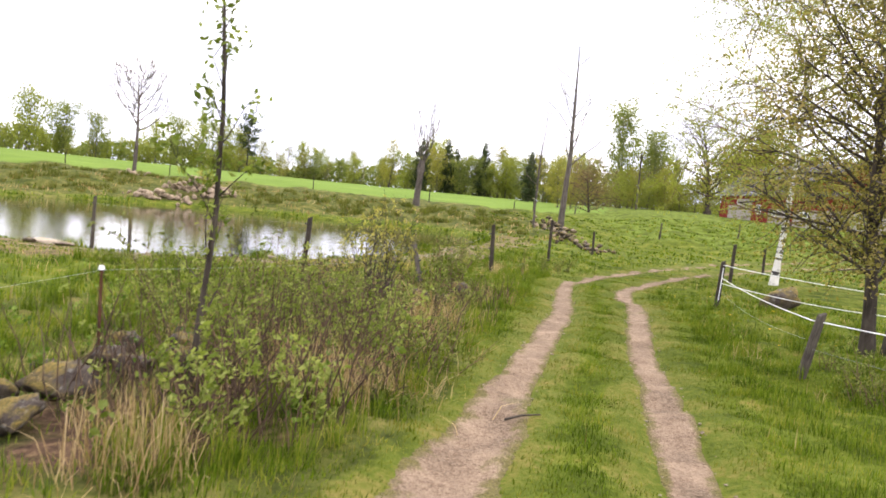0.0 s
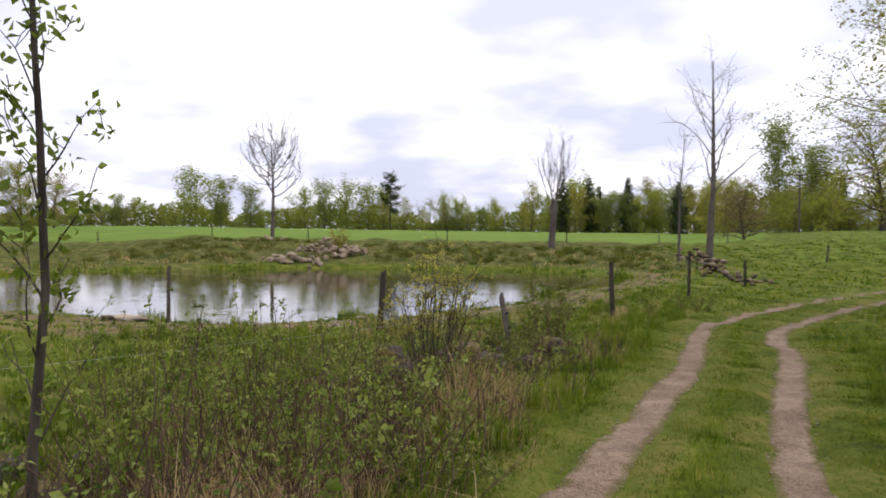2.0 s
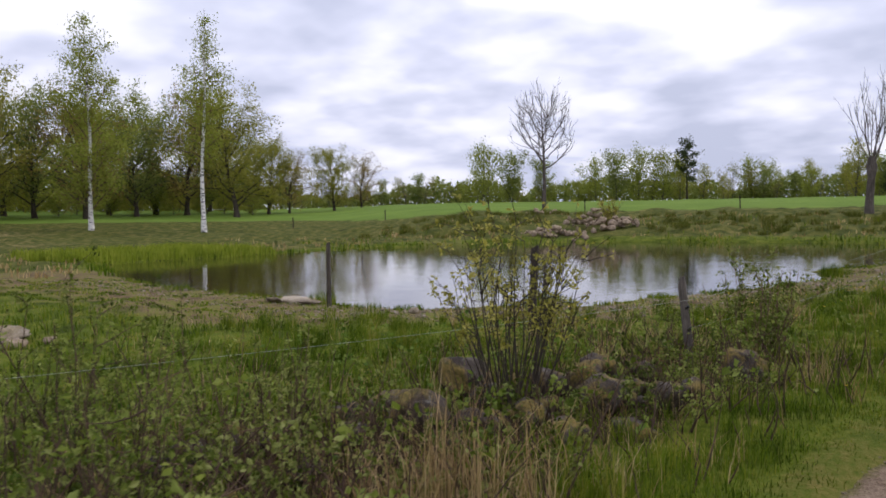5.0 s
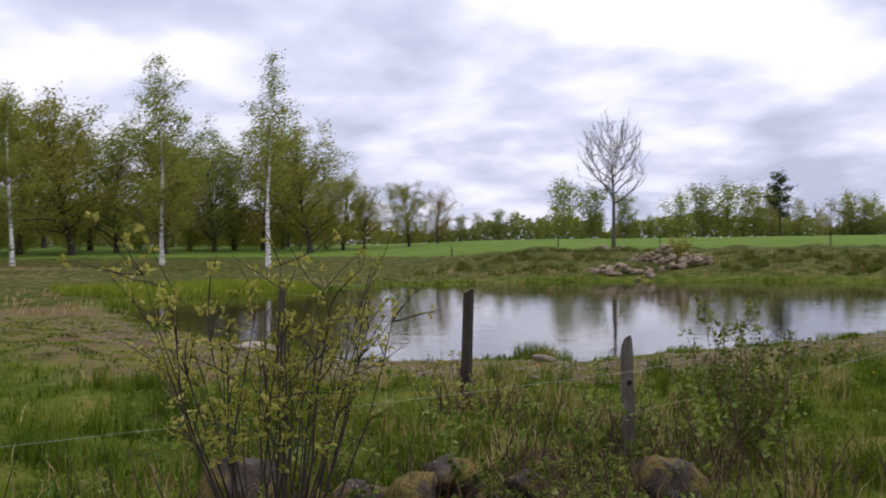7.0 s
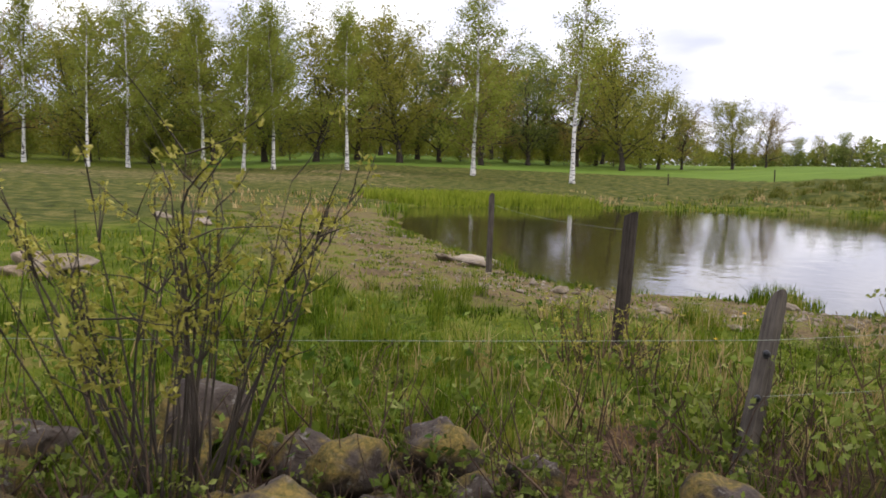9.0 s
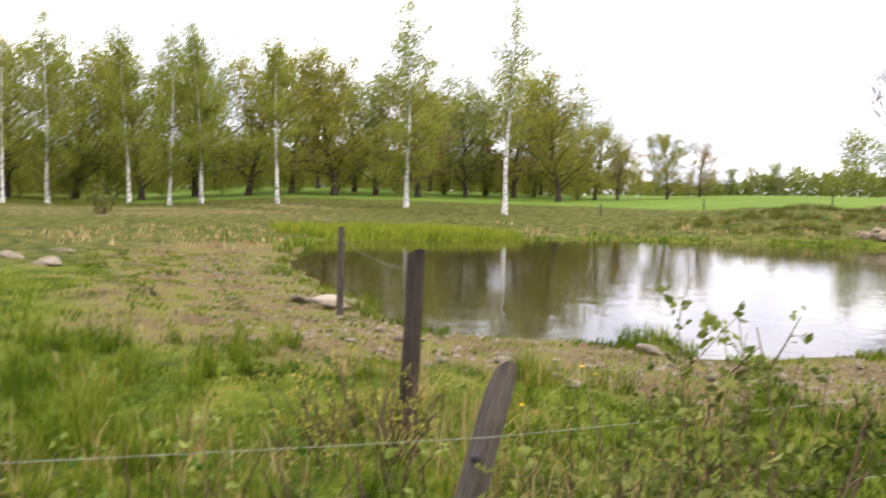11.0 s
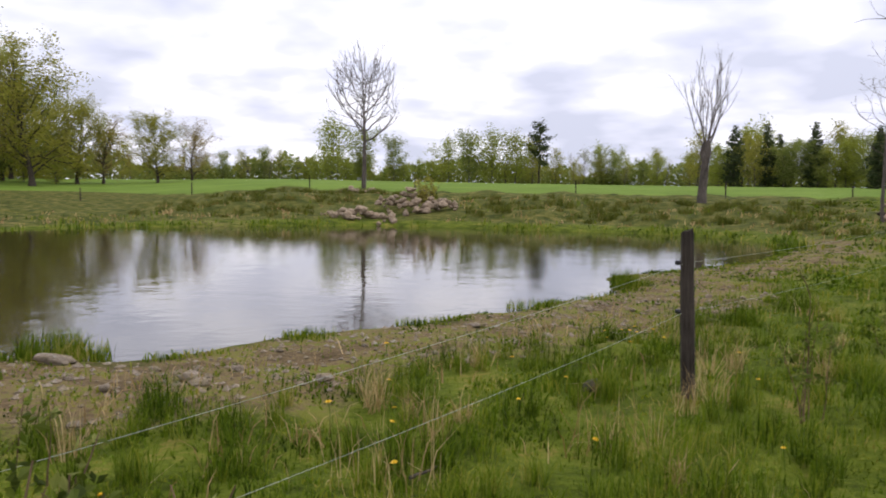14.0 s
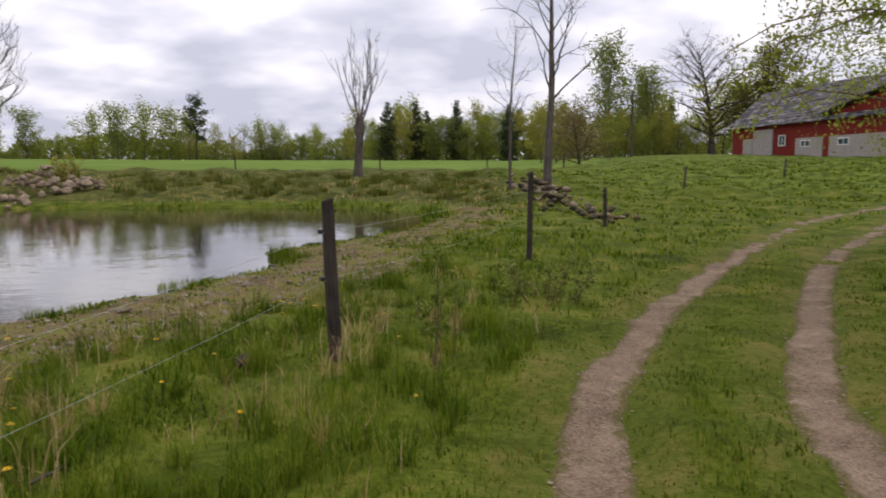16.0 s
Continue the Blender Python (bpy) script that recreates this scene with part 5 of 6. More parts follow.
shrub("brush", rg(305), -1.7, 8.6, 1.01, 36, 0.55, FRESH_LEAF, 0.030, 2691, "twiggy brush with small young leaves", wide=0.7, start=0.3)
shrub("brush", rg(306), -1.0, 9.6, 0.78, 34, 0.6, BUSH_LEAF, 0.030, 3104, "low brush with small young leaves over boulders", wide=0.7, start=0.2)
shrub("brush", rg(307), -2.2, 10.4, 0.90, 30, 0.6, FRESH_LEAF, 0.030, 2691, "low brush with small young leaves over boulders", wide=0.7, start=0.25)
shrub("brush", rg(308), -0.35, 10.9, 0.47, 26, 0.8, BUSH_LEAF, 0.030, 1862, "low brush with small young leaves beside dry grass", wide=0.55, start=0.15)
shrub("brush", rg(309), -2.9, 8.9, 0.94, 24, 0.6, FRESH_LEAF, 0.030, 1862, "twiggy brush with small young leaves", wide=0.6, start=0.3)
shrub("brush", rg(310), -2.2, 13.6, 0.43, 20, 0.8, BUSH_LEAF, 0.030, 1242, "low green brush behind boulders", wide=0.6, start=0.15)
shrub("brush", rg(311), 0.2, 14.5, 0.39, 22, 0.8, FRESH_LEAF, 0.030, 1862, "low green brush beside boulders", wide=0.5, start=0.1)
shrub("brush", rg(312), 5.1, 8.7, 0.58, 24, 0.8, BUSH_LEAF, 0.030, 1552, "low twiggy brush beside a grey post", wide=0.5, start=0.2)
shrub("brush", rg(313), 5.6, 10.4, 0.47, 18, 0.8, FRESH_LEAF, 0.030, 1035, "low twiggy brush beside a grey post", wide=0.5, start=0.2)
shrub("sapling", rg(314), 2.15, 21.8, 0.95, 5, 0.15, BUSH_LEAF, 0.05, 170, "small green sapling in long grass", "sapling", thick=0.008, wide=0.12, start=0.3, forks=2)
shrub("brush", rg(315), 3.42, 25.1, 0.58, 26, 0.7, BUSH_LEAF, 0.05, 1170, "round green bush in the grass by the fence", wide=0.5, start=0.1)
shrub("thorn_bush", rg(316), -2.75, 16.4, 0.7, 26, 0.8, WILLOW_LEAF, 0.035, 420, "brown thorny scrub at the foot of a post", wide=0.35, start=0.2, thick=0.008)
shrub("willow_bush", rg(317), -18.6, 60.4, 2.2, 26, 0.5, WILLOW_LEAF, 0.12, 1200, "small willow bush growing on the stone heap", thick=0.02, wide=0.3, start=0.2)
shrub("willow_bush", rg(318), -56.0, 22.5, 2.4, 26, 0.7, BUSH_LEAF, 0.12, 1500, "round bush on the marshy shore", thick=0.02, wide=0.5, start=0.1)

shrub("brush", rg(340), -1.52, 17.32, 0.62, 22, 0.7, FRESH_LEAF, 0.032, 1100, "half-bare brush with pale young leaves by a leaning post", wide=0.4, start=0.2, bark=DARK_TWIG)
shrub("thorn_bush", rg(341), -2.36, 16.12, 0.6, 26, 0.9, WILLOW_LEAF, 0.03, 500, "brown thorny scrub at the foot of a post", wide=0.4, start=0.2, thick=0.007, bark=DARK_TWIG)
shrub("brush", rg(342), -3.51, 10.17, 0.95, 26, 0.6, BUSH_LEAF, 0.034, 2200, "twiggy brush with small young leaves", wide=0.6, start=0.2, bark=DARK_TWIG)
shrub("bramble", rg(343), -0.55, 12.75, 0.5, 18, 1.0, BUSH_LEAF, 0.034, 1100, "low bramble trailing over mossy boulders", wide=0.4, start=0.2, bark=DARK_TWIG)
shrub("bramble", rg(344), -1.6, 11.9, 0.5, 16, 1.0, FRESH_LEAF, 0.034, 1000, "low bramble trailing over mossy boulders", wide=0.4, start=0.2, bark=DARK_TWIG)
shrub("bramble", rg(345), -0.05, 14.0, 0.5, 22, 1.0, BUSH_LEAF, 0.034, 1500, "low bramble trailing over mossy boulders", wide=0.5, start=0.15, bark=DARK_TWIG)
shrub("bramble", rg(346), 0.0, 13.1, 0.4, 16, 1.1, FRESH_LEAF, 0.032, 900, "low bramble trailing over mossy boulders", wide=0.4, start=0.2, bark=DARK_TWIG)

for k, (x, y, tall) in enumerate(((-2.35, 8.3, 1.25), (-1.7, 7.7, 1.15), (-2.9, 9.6, 1.2), (-1.25, 8.9, 1.05), (-2.0, 9.7, 1.3), (-0.8, 7.9, 0.95), (-1.6, 10.4, 1.0))):
    shrub("brush", rg(350 + k), x, y, tall, 8, 0.35, FRESH_LEAF if k % 2 else BUSH_LEAF, 0.032, 620, "tall thin dark shoots with clusters of young leaves", wide=0.45, start=0.3, thick=0.0075, bark=DARK_TWIG, forks=3, clump=0.02, bend=0.05)

# rowan sapling and its seedlings near the start
rowan = tree("rowan_tree", rg(326), 4.4, 0.024, 0.16, 0.75, 20, 1.0, FRESH_LEAF, 0.062, 620, DARK_BARK, "cone", 2, 0.0, 0.05, 0.04, "slender young rowan with fresh green leaves", "sapling", lift=0.1)
rowan.matrix_basis = pose(-2.0, 6.4, ground_z(-2.0, 6.4), 0, 1.5, 0)
shrub("rowan_seedling", rg(321), -1.35, 4.95, 1.0, 7, 0.4, FRESH_LEAF, 0.046, 630, "low rowan seedling with fresh green leaves", "sapling", thick=0.008, wide=0.2, start=0.3)
shrub("rowan_seedling", rg(322), -0.9, 5.3, 0.75, 8, 0.5, FRESH_LEAF, 0.046, 600, "low rowan seedling with fresh green leaves", "sapling", thick=0.007, wide=0.25, start=0.3)
shrub("rowan_seedling", rg(323), -1.75, 6.9, 1.1, 8, 0.4, FRESH_LEAF, 0.046, 630, "low rowan seedling with fresh green leaves", "sapling", thick=0.008, wide=0.25, start=0.3)

# trees right of the track
crab = tree("crab_apple_tree", rg(330), 7.6, 0.10, 0.17, 2.35, 70, 0.55, APPLE_LEAF, 0.06, 27000, DARK_BARK, "round", 9, 0.03, 0.07, 0.16, "spreading crab apple with yellowish young leaves")
crab.matrix_basis = pose(6.75, 12.5, ground_z(6.75, 12.5) - 0.05, 0, -6, 0)
crab_two = tree("crab_apple_tree", rg(331), 7.0, 0.09, 0.2, 2.6, 56, 0.5, APPLE_LEAF, 0.06, 21000, DARK_BARK, "round", 9, 0.03, 0.07, 0.16, "crab apple stem leaning out with yellowish young leaves")
crab_two.matrix_basis = pose(7.25, 12.75, ground_z(7.25, 12.75) - 0.05, 3, 6, 40)
track_birch = tree("birch_tree", rg(332), 11, 0.125, 0.22, 5.0, 64, 0.35, BIRCH_LEAF, 0.075, 52000, BIRCH, "round", 9, 0.24, 0.03, 0.14, "birch with white bark and hanging leafy twigs beside the track")
track_birch.matrix_basis = pose(12.0, 29.0, ground_z(12.0, 29.0) - 0.05, 0, 4, 0)

# ---------------------------------------------------------------- grass and herbs
WALK = np.array(((0, -1), (0, 0), (1.3, 3.4), (2.1, 8), (2.4, 11), (1.9, 15.4)), float)


def wall_band(x, y):
    line = np.interp(y, [3, 6, 9, 12, 14.5, 17], [-2.6, -1.9, -1.3, -0.9, -0.5, -0.3])
    return np.exp(-((x - line) / 1.15) ** 2) * (0.12 + 0.88 * step(y, 5.8, 7.6)) * (1 - 0.62 * step(y, 10.6, 11.4) * (1 - step(y, 14.3, 15)))


def bared(x, y):
    """How far the stones of the old wall keep the grass away."""
    line = np.interp(y, [10, 12, 14.5], [-1.3, -0.95, -0.2])
    start = np.exp(-((x + 2.5) / 0.62) ** 4) * step(y, 4.0, 4.5) * (1 - step(y, 6.7, 7.4))
    return 1 - 0.85 * np.exp(-((x - line) / 0.75) ** 4) * step(y, 10.4, 11.4) * (1 - step(y, 14.4, 15)) - 0.9 * start - 0.7 * np.exp(-((x - np.interp(y, [6, 8, 10.5], [-1.5, -1.4, -1.1])) / 1.0) ** 4) * step(y, 6.8, 7.4) * (1 - step(y, 10.2, 10.8))


def scatter(rng, n, x0, x1, y0, y1):
    return rng.uniform(x0, x1, n), rng.uniform(y0, y1, n)


def sow(name, seed, n, area, keep, height, width, mat, label, lean=0.35, category="grass"):
    """Blades over an area, as thick as keep() says, in tufts."""
    rng = rg(seed)
    x, y = scatter(rng, n, *area)
    z, d, ruts = quick(x, y)
    away = along(x, y, WALK)
    chance, tall, wide = keep(x, y, z, d, ruts, away)
    on = rng.uniform(0, 1, n) < chance
    x, y, z, tall, wide = x[on], y[on], z[on], np.broadcast_to(tall, n)[on], np.broadcast_to(wide, n)[on]
    v, f = blades(rng, np.stack([x, y, z - 0.01], 1), tall, wide, lean)
    return tagged(build(name, v, f, mat), label, category, kind="stuff")


def meadow_rule(x, y, z, d, ruts, away):
    tuft = 0.5 + 0.5 * wavy(x, y, 1.3, 41) + 0.35 * wavy(x, y, 0.4, 42)
    bare = np.where((x < 4) & (y < 46) & (d < 6), step(d + 0.5 * wavy(x, y, 2.2, 43), 1.9 + 1.3 * step(-x, 3, 9), 3.1 + 1.4 * step(-x, 3, 9)) + 0.08, 1.0)
    thin = np.interp(away, [0, 3, 6, 12, 25], [1.0, 1.0, 0.5, 0.22, 0.07])
    chance = (tuft.clip(0.12, 1)) * bared(x, y) * thin * bare * step(ruts, 0.28, 0.8) * (d > 0.1)
    lush = 0.08 + 0.12 * step(tuft, 0.2, 1.2)
    lush = lush * np.where(x > 3.0 + 0.08 * y, 0.8, 1.0)
    lush = lush * np.where((d < 8) & (x < 0) & (y > 15), 0.6, 1.0) * (0.35 + 0.65 * step(ruts, 0.3, 1.1))
    return chance, lush, 0.0055 + 0.0008 * away


sow("grass", 401, 560000, (-14, 11, 2.0, 36), meadow_rule, 0.2, 0.01, BLADE, "uneven green meadow grass in tufts", 0.45)


def near_rule(x, y, z, d, ruts, away):
    chance, tall, wide = meadow_rule(x, y, z, d, ruts, away)
    return (0.25 + chance).clip(0, 1) * bared(x, y) * step(ruts, 0.24, 0.6) * (d > 2.2) * np.interp(away, [0, 5, 8], [1, 0.7, 0.0]), 0.55 * tall, 0.0055


sow("near_grass", 409, 300000, (-4.5, 8, 4, 23), near_rule, 0.1, 0.006, BLADE, "dense short green grass beside the track", 0.6)


def verge_rule(x, y, z, d, ruts, away):
    thin = np.interp(away, [0, 4, 9, 20], [1.0, 0.8, 0.35, 0.1])
    return thin * (np.exp(-((ruts - 0.5) / 0.45) ** 2)) * step(ruts, 0.13, 0.34) * (0.55 + 0.45 * wavy(x, y, 0.9, 45)).clip(0.1, 1), 0.045 + 0.02 * wavy(x, y, 1.1, 46), 0.006 + 0.0008 * away


sow("verge_grass", 402, 330000, (-1.5, 9.5, 2.0, 30), verge_rule, 0.05, 0.008, SHORT_BLADE, "short yellowish grass and moss between wheel ruts", 0.6)


def sow_tufts(name, seed, n, area, tall, reach, count, mat, label, chance, wide=0.0055):
    """Arching tufts of long grass, each from one root."""
    rng = rg(seed)
    x, y = scatter(rng, n, *area)
    z, d, ruts = quick(x, y)
    on = (rng.uniform(0, 1, n) < chance(x, y)) & (ruts > 0.75) & (d > 2.6)
    x, y, z = x[on], y[on], z[on]
    big = rng.uniform(0.55, 1.25, len(x))
    own = np.repeat(np.arange(len(x)), count)
    ang, q = rng.uniform(0, 6.3, len(own)), reach * np.sqrt(rng.uniform(0, 1, len(own))) * big[own]
    feet = np.stack([x[own] + q * np.cos(ang), y[own] + q * np.sin(ang), z[own] - 0.01], 1)
    v, f = blades(rng, feet, tall * big[own], wide, 0.55)
    return tagged(build(name, v, f, mat), label, "grass", kind="stuff")


def strip(x, y):
    return (0.25 + 0.75 * step(wavy(x, y, 1.9, 81), -0.1, 0.6)) * step(-x, -3.6, -2.4) * bared(x, y)


sow_tufts("long_grass", 421, 1500, (-7, 4.2, 14.5, 29), 0.30, 0.10, 60, BLADE, "arching tufts of long green grass along the fence", strip)
sow_tufts("pale_long_grass", 422, 190, (-7, 4.2, 14.5, 27), 0.34, 0.08, 34, STRAW, "arching tufts of bleached grass along the fence", lambda x, y: step(wavy(x, y, 2.4, 83), 0.0, 0.7) * step(-x, -3.4, -2.0))
sow_tufts("fence_grass", 423, 420, (4.0, 9, 4, 20), 0.26, 0.10, 50, BLADE, "arching tufts of long green grass by the tape fence", lambda x, y: 0.3 + 0.7 * step(wavy(x, y, 2.2, 85), 0.0, 0.6))
sow_tufts("wall_grass", 424, 500, (-5.5, 0.6, 4, 15), 0.32, 0.10, 50, BLADE, "tufts of long green grass beside the old wall", lambda x, y: 0.8 * bared(x, y))


def bank(x, y):
    return (0.15 + 0.45 * step(wavy(x, y, 4.5, 87) + 0.8 * wavy(x, y, 1.6, 88), -0.4, 1.0)) * (y > 50) * (np.hypot((x + 19.8) / 1.25, y - 57) > 3.8)


sow_tufts("bank_tufts", 425, 1700, (-34, 5, 50, 66), 0.42, 0.34, 40, DARK_BLADE, "dark green tufts on the rough far bank", bank, 0.035)


def straw_rule(x, y, z, d, ruts, away):
    patch = step(wavy(x, y, 2.3, 51) + 0.5 * wavy(x, y, 0.7, 52), 0.25, 0.9)
    strip = step(-x, -1.6, -0.4) * step(x, -5, -3.5) + 0.35
    thin = np.interp(away, [0, 4, 8, 16], [1.0, 0.8, 0.4, 0.12])
    return 0.5 * patch * bared(x, y) * strip * thin * (d > 1.5) * step(ruts, 0.6, 1.2), 0.22, 0.0045 + 0.0008 * away


sow("dry_grass", 403, 110000, (-9, 9, 2.5, 30), straw_rule, 0.25, 0.006, STRAW, "last year's dry straw among green grass", 0.7)


def wall_straw_rule(x, y, z, d, ruts, away):
    patch = step(wavy(x, y, 0.9, 58) + 0.5 * wavy(x, y, 0.35, 59), 0.1, 0.8)
    return patch * bared(x, y) * (0.3 + wall_band(x, y)) * step(y, 5.6, 6.4) * step(x, -3.2, -2.4) * (d > 1.5) * step(ruts, 0.7, 1.1), 0.36, 0.006


sow("wall_straw", 410, 26000, (-4.5, 1.5, 4.0, 17), wall_straw_rule, 0.3, 0.006, STRAW, "bleached dry grass showing through undergrowth", 0.7)


def fallen_rule(x, y, z, d, ruts, away):
    heap = np.exp(-(((x + 1.15) / 0.75) ** 2 + ((y - 7.15) / 0.75) ** 2)) + 0.7 * np.exp(-(((x + 1.9) / 0.5) ** 2 + ((y - 9.0) / 0.6) ** 2)) + 0.5 * np.exp(-(((x + 0.35) / 0.5) ** 2 + ((y - 9.3) / 0.5) ** 2))
    return heap.clip(0, 1), 0.26, 0.007


sow("fallen_straw", 411, 9000, (-3, 0.6, 5.5, 10.5), fallen_rule, 0.25, 0.007, STRAW, "flattened dry straw lying under the brush", 1.7)


def patch_rule(x, y, z, d, ruts, away):
    green = step(wavy(x, y, 1.0, 55) + 0.6 * wavy(x, y, 0.35, 56), 0.12, 0.45)
    rim = np.exp(-((d - 0.15) / 0.22) ** 2) * step(wavy(x, y, 1.4, 57), -0.2, 0.5)
    return ((0.5 + 0.6 * step(d, 1.2, 3.0)) * green + rim).clip(0, 1) * (d > 0.03) * (d < 5) * (y < 50), 0.055 + 0.06 * rim, 0.013 + 0.0006 * away


sow("shore_grass", 404, 330000, (-20, 4, 16, 47), patch_rule, 0.06, 0.01, BLADE, "patchy short grass over the bare shore", 0.5)


def reed_rule(x, y, z, d, ruts, away):
    return ((d > -0.9) & (d < 7 + wavy(x, y, 5, 68)) & (x < -26.8) & (y < 37.0) & (y > 27.0)) * (0.4 + 0.6 * step(d, 0.0, 1.0)), 0.5, 0.05


sow("reeds", 405, 26000, (-40, -25, 25, 42), reed_rule, 0.5, 0.05, REED, "bright yellow-green reeds at the marshy pond edge", 0.25, "reeds")


def fringe_rule(x, y, z, d, ruts, away):
    far = ((y > 44) | (x < -21)) & (np.hypot((x + 19.8) / 1.25, y - 57) > 3.6)
    return far * (np.exp(-((d - 0.15) / 0.35) ** 2) * step(wavy(x, y, 6, 61), -0.6, 0.5) + 0.10 * (d > 0) * (d < 9) * step(wavy(x, y, 3, 62), 0.0, 0.8)), 0.29 + 0.13 * wavy(x, y, 4, 63), 0.05


sow("bank_grass", 406, 150000, (-48, 6, 22, 72), fringe_rule, 0.3, 0.05, BLADE, "rough green grass fringing the far bank", 0.4)


def tussock_rule(x, y, z, d, ruts, away):
    return (np.hypot((x + 19.8) / 1.25, y - 57) > 3.6) * (d > 0.8) * (d < 11) * ((y > 46) | (x < -21)) * step(wavy(x, y, 2.6, 66) + 0.5 * wavy(x, y, 1.1, 67), 0.3, 0.9) * 0.5, 0.24, 0.055


sow("tussock_grass", 407, 110000, (-60, 8, 16, 74), tussock_rule, 0.24, 0.05, STRAW, "straw-coloured tussocks on the far bank", 0.5)


def pasture_rule(x, y, z, d, ruts, away):
    return step(wavy(x, y, 2.2, 71) + 0.4 * wavy(x, y, 0.8, 72), -0.1, 0.8) * step(ruts, 0.5, 1.1) * 0.7 * (d > 2), 0.14, 0.03 + 0.001 * away


sow("pasture_grass", 408, 90000, (2, 40, 30, 72), pasture_rule, 0.14, 0.04, BLADE, "tufted green pasture grass before the barn", 0.5)


def herb_cover(name, seed, n, x0, x1, y0, y1, size, mat, label, high, shape):
    """Low leafy herbs: many small leaves at uneven height."""
    rng = rg(seed)
    x, y = scatter(rng, n, x0, x1, y0, y1)
    z, d, ruts = quick(x, y)
    hump = (0.08 + 1.15 * wavy(x, y, 0.8, seed) + 0.5 * wavy(x, y, 0.3, seed + 1)).clip(0, 1.3)
    on = (rng.uniform(0, 1, n) < hump * shape(x, y)) & (ruts > 0.75) & (d > 1.5)
    x, y, z, hump = x[on], y[on], z[on], hump[on]
    nodes = np.stack([x, y, z + high * hump * rng.uniform(0, 1, len(x)) ** 0.6], 1)[::7]
    at = np.repeat(nodes, 7, 0) + rng.normal(0, size * 0.62, (len(nodes) * 7, 3))
    v, f = leaves(rng, at, size, ratio=0.75)
    return tagged(build(name, v, f, mat), label, "plants", kind="stuff")


herb_cover("undergrowth", 501, 60000, -5, 2, 4.0, 17.5, 0.043, BUSH_LEAF, "tangle of small-leaved green undergrowth over the old wall", 0.45, wall_band)
herb_cover("brambles", 507, 42000, -4.5, 1.5, 5.5, 17.5, 0.048, FRESH_LEAF, "pale green bramble leaves in loose clumps over the old wall", 0.55, lambda x, y: 0.75 * wall_band(x, y))
herb_cover("nettles", 503, 20000, -6, 1.0, 5.0, 17.0, 0.05, HERB_LEAF, "fresh green nettles and herbs in the grass", 0.3, lambda x, y: np.exp(-((x + 2.6) / 1.6) ** 2))
herb_cover("herbs", 505, 12000, 4.0, 9, 4.0, 20, 0.045, HERB_LEAF, "low leafy herbs in the grass by the tape fence", 0.22, lambda x, y: step(wavy(x, y, 2.0, 77), 0.1, 0.9))


twigs = Tubes()
rng = rg(515)
for _ in range(1500):
    y = rng.uniform(5.0, 16.5)
    x = float(np.interp(y, [3, 6, 9, 12, 14.5, 17], [-2.2, -1.5, -1.0, -0.9, -0.4, -0.2])) + rng.normal(0, 0.75)
    if float(quick(np.array([x]), np.array([y]))[2][0]) < 0.8:
        continue
    tall = rng.uniform(0.25, 0.95) * (0.6 if y > 10.8 else 1.0)
    pts = limb(rng, (x, y, ground_z(x, y)), (rng.normal(0, 0.4), rng.normal(0, 0.4), 1), tall, 0.12, 0.0, 5)
    twigs.add(pts, np.linspace(0.0075, 0.002, 5) * rng.uniform(0.5, 1.3), 4)
tagged(twigs.out("dead_twigs", DARK_TWIG), "tangle of bare brown stems over the old wall", "twigs", kind="stuff")


def grass_tuft(x, y, tall, count, wide, mat, label, seed, blade=0.006, lean=0.4, z=None, name="grass_tuft"):
    rng = rg(seed)
    base = ground_z(x, y) if z is None else z
    a, q = rng.uniform(0, 6.3, count), wide * np.sqrt(rng.uniform(0, 1, count))
    feet = np.stack([q * np.cos(a), q * np.sin(a), np.full(count, -0.02)], 1)
    v, f = blades(rng, feet, tall, blade, lean)
    ob = build(name, v, f, mat)
    ob.location = (x, y, base)
    return tagged(ob, label, "grass")


dry = "tuft of tall dry straw-coloured grass"
for x, y, tall, count, wide, seed in ((-0.22, 10.25, 0.75, 260, 0.22, 1), (0.05, 10.5, 0.5, 160, 0.2, 2), (-0.5, 10.0, 0.5, 120, 0.2, 3), (-1.05, 6.7, 0.5, 240, 0.35, 4), (-0.6, 7.4, 0.45, 160, 0.3, 5), (-1.7, 4.4, 0.4, 200, 0.35, 6),
                                      (-2.0, 5.1, 0.35, 160, 0.3, 7), (-0.75, 5.9, 0.4, 160, 0.3, 8), (-1.5, 7.9, 0.5, 200, 0.35, 9), (-2.6, 17.0, 0.4, 140, 0.25, 10), (-1.7, 16.6, 0.45, 140, 0.25, 11), (-0.9, 13.9, 0.3, 120, 0.15, 12), (1.0, 20.6, 0.4, 160, 0.3, 13), (1.5, 21.9, 0.4, 100, 0.15, 14), (0.0, 19.2, 0.35, 160, 0.3, 15), (-2.3, 8.6, 0.5, 180, 0.35, 16)):
    grass_tuft(x, y, tall * 1.1, int(count * (0.6 if y < 15 else 0.3)), wide * 1.1, STRAW, dry, seed, 0.006, 0.55)
green = "lush green grass tuft at the water's edge"
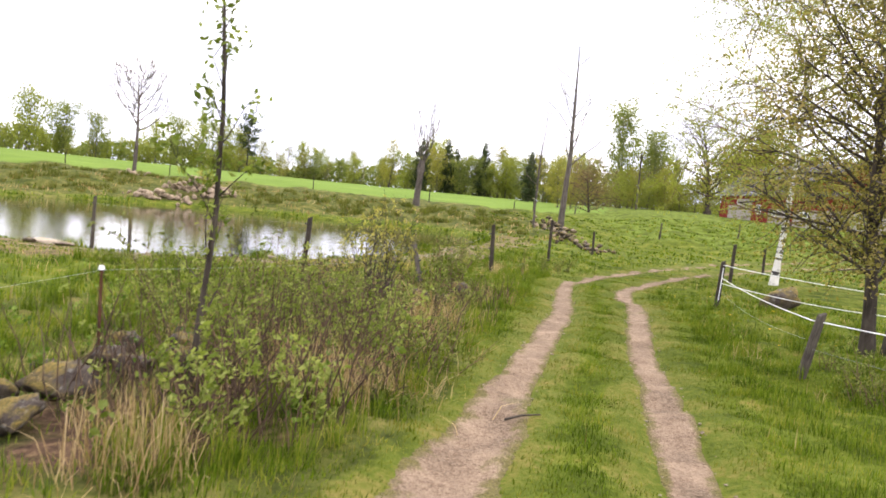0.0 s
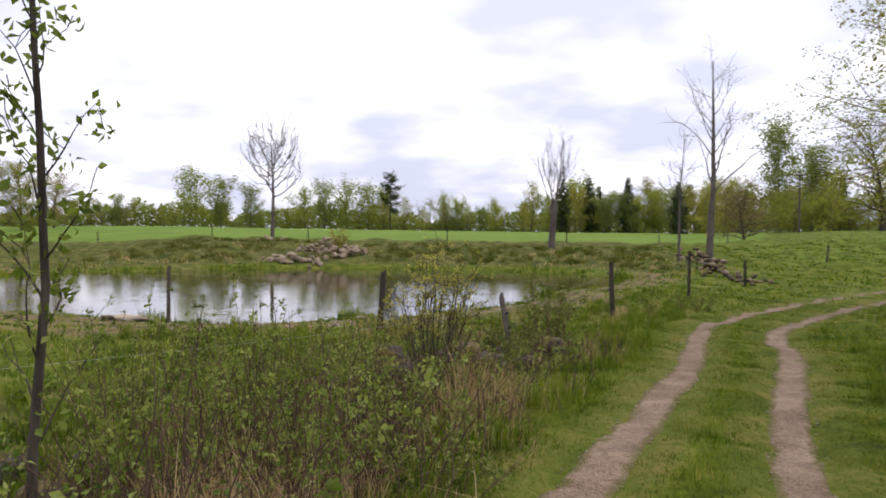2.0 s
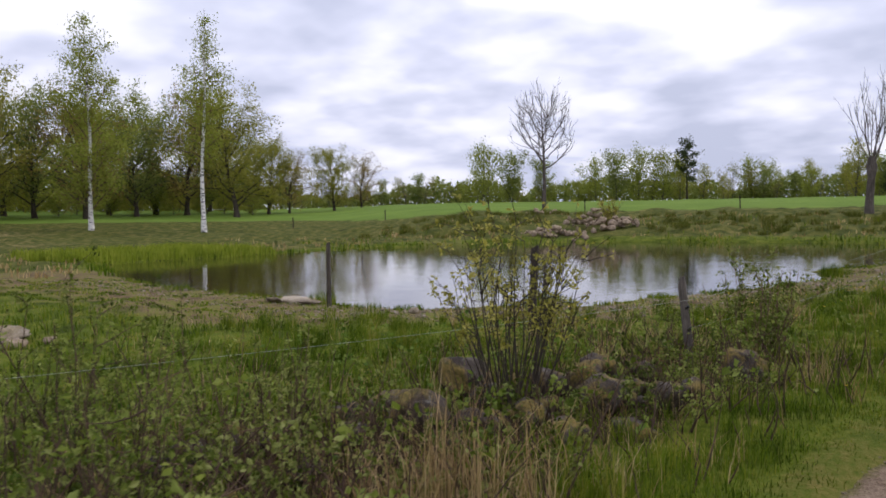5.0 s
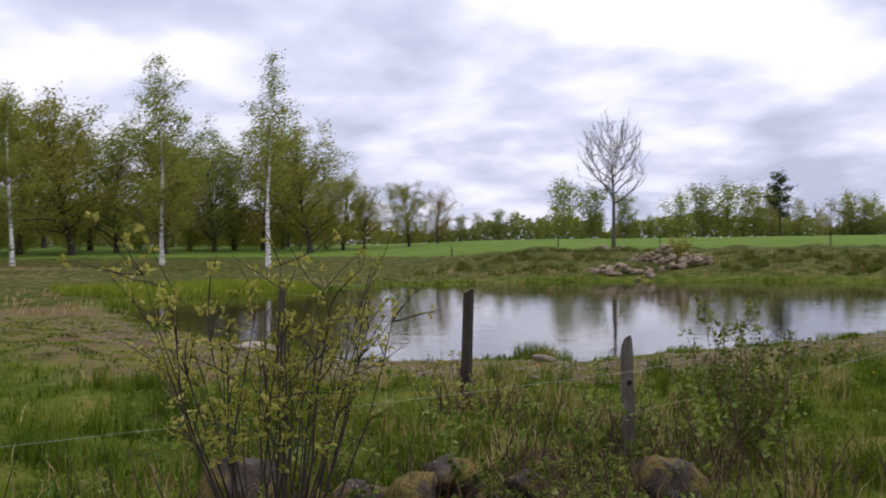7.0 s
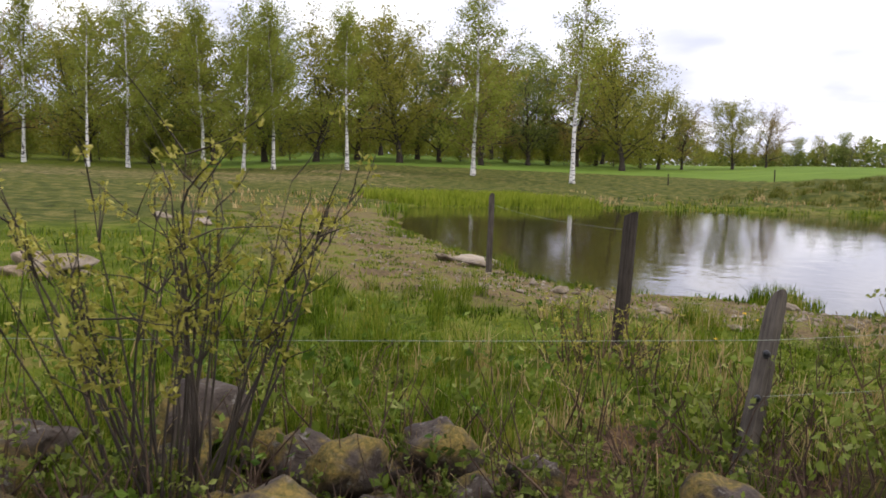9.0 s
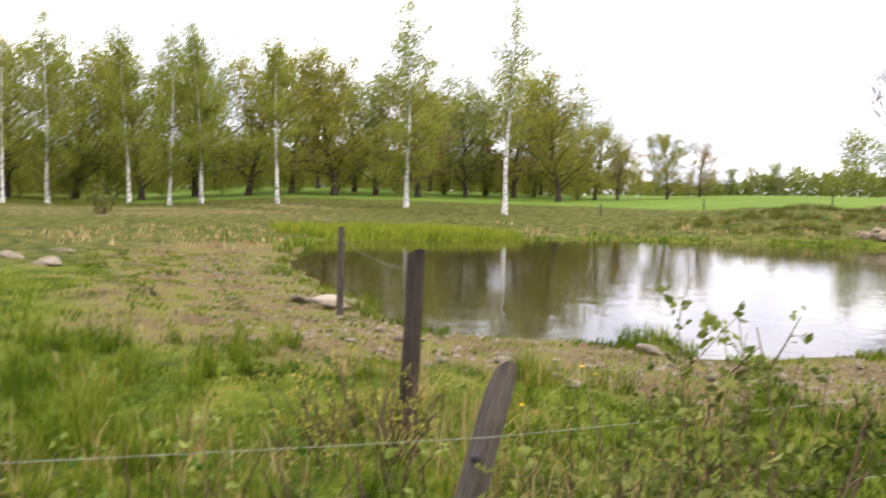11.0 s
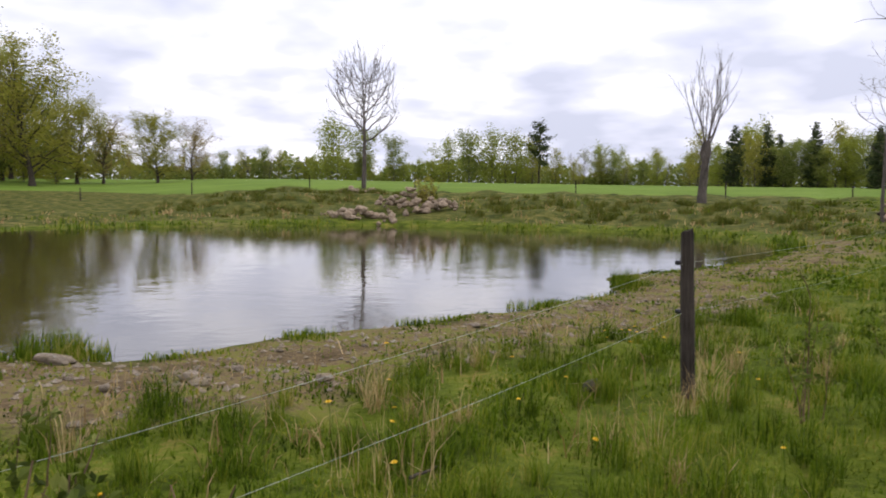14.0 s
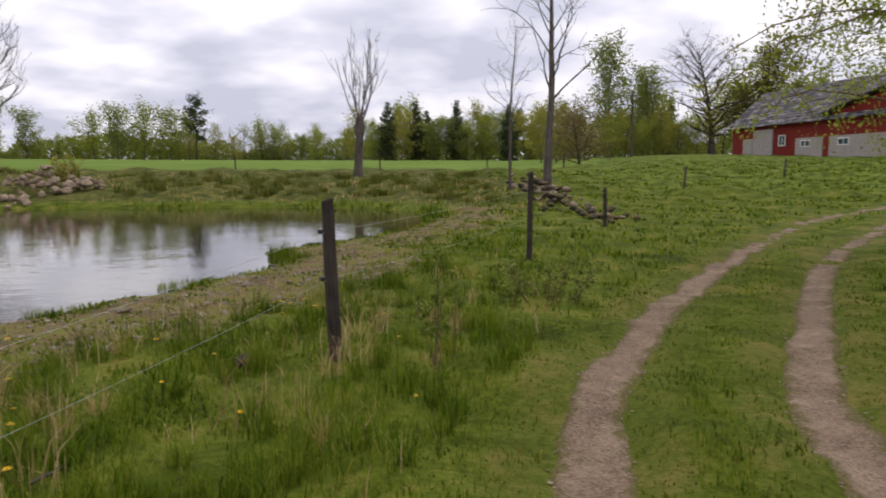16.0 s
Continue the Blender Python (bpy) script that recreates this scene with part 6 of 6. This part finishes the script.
for x, y, tall, count, wide, seed in ((-4.98, 21.31, 0.30, 420, 0.36, 21), (-4.63, 21.36, 0.22, 260, 0.3, 22), (-6.9, 19.3, 0.14, 200, 0.3, 23), (-3.2, 23.4, 0.14, 220, 0.35, 24), (-2.6, 25.2, 0.14, 200, 0.35, 25), (-0.85, 30.7, 0.42, 260, 0.28, 26), (-0.6, 31.2, 0.2, 160, 0.25, 27), (-9.3, 19.5, 0.3, 200, 0.3, 28), (-1.7, 27.4, 0.15, 160, 0.4, 29), (-14.5, 19.9, 0.2, 200, 0.4, 30)):
    grass_tuft(x, y, tall, count, wide, BLADE, green, seed, 0.010, 0.35)

# dandelions
flower = thing("dandelion", Matrix(), "yellow dandelion in bloom in the grass", "flower", "dandelions")
bm = bmesh.new()
bmesh.ops.create_cone(bm, cap_ends=True, segments=6, radius1=0.003, radius2=0.003, depth=0.17, matrix=Matrix.Translation((0, 0, 0.085)))
part("stem", bm, HERB_LEAF, flower)
bm = bmesh.new()
for ring, (count, reach, tilt) in enumerate(((16, 0.024, 0.15), (12, 0.018, 0.5), (8, 0.011, 0.9))):
    for k in range(count):
        a = 2 * math.pi * (k + ring * 0.3) / count
        tip = Vector((math.cos(a) * reach, math.sin(a) * reach, 0.17 + reach * tilt))
        side = Vector((-math.sin(a), math.cos(a), 0)) * 0.004
        c = Vector((0, 0, 0.168))
        bm.faces.new([bm.verts.new(p) for p in (c, (c + tip) / 2 + side, tip, (c + tip) / 2 - side)])
part("bloom", bm, PETAL, flower)
spots = [(0.44, 23.85), (0.3, 23.6), (0.55, 23.4), (0.7, 23.9), (0.2, 23.95), (0.5, 24.1), (0.85, 23.6), (0.35, 24.0), (1.21, 14.5), (1.8, 22.3), (-0.2, 22.0), (0.9, 20.2), (0.2, 20.9), (1.6, 23.3), (2.0, 20.6), (-0.9, 21.0), (2.9, 19.1), (-1.6, 22.3)]
more = rg(91)
spots += [(more.uniform(3.6, 8), more.uniform(5, 22)) for _ in range(26)] + [(more.uniform(-4, 1), more.uniform(17, 28)) for _ in range(10)] + [(more.uniform(10, 32), more.uniform(36, 60)) for _ in range(40)]
first = True
for x, y in spots:
    if float(quick(np.array([x]), np.array([y]))[2][0]) < 0.5:
        continue
    m = pose(x, y, ground_z(x, y), more.uniform(-12, 12), more.uniform(-12, 12), more.uniform(0, 360))
    s = more.uniform(0.8, 1.3)
    if first:
        flower.matrix_basis, first = m, False
    else:
        ob = copy_thing(flower, m)
        ob.scale = (s, s, s)

# fallen sticks
for x, y, turn, long in ((0.75, 6.35, 20, 0.34), (-1.3, 17.9, 40, 0.3), (0.1, 19.5, 70, 0.25), (1.3, 18.8, 15, 0.22)):
    stick = Tubes()
    stick.add(limb(rg(int(turn)), (-long / 2, 0, 0), (1, 0, 0.02), long, 0.12, 0, 5), np.linspace(0.012, 0.006, 5), 6)
    ob = stick.out("stick", GREY_POST if turn > 20 else DARK_BARK)
    ob.matrix_basis = pose(x, y, ground_z(x, y) + 0.03, 0, 0, turn)
    tagged(ob, "short broken stick lying on the ground", "stick")

# loose stones lying in the wheel ruts
chips = rg(95)
count = 30000
x, y = scatter(chips, count, -0.5, 7.5, 3.0, 27.0)
z, d, ruts = quick(x, y)
on = (ruts < 0.26) & (chips.uniform(0, 1, count) < 0.55)
x, y, z = x[on], y[on], z[on]
size = (0.006 + 0.016 * chips.uniform(0, 1, len(x)) ** 3)[:, None, None]
six = np.array(((1, 0, 0), (0, 1, 0), (-1, 0, 0), (0, -1, 0), (0, 0, 0.6), (0, 0, -0.6)), float) * chips.uniform(0.6, 1.3, (len(x), 6, 3)) * size
v = six + np.stack([x, y, z + 0.012], 1)[:, None, :]
f = (np.arange(len(x))[:, None, None] * 6 + tri).reshape(-1, 3)
tagged(build("rut_gravel", v, f, SHORE_STONE), "loose pale gravel lying in the wheel ruts", "gravel", kind="stuff")
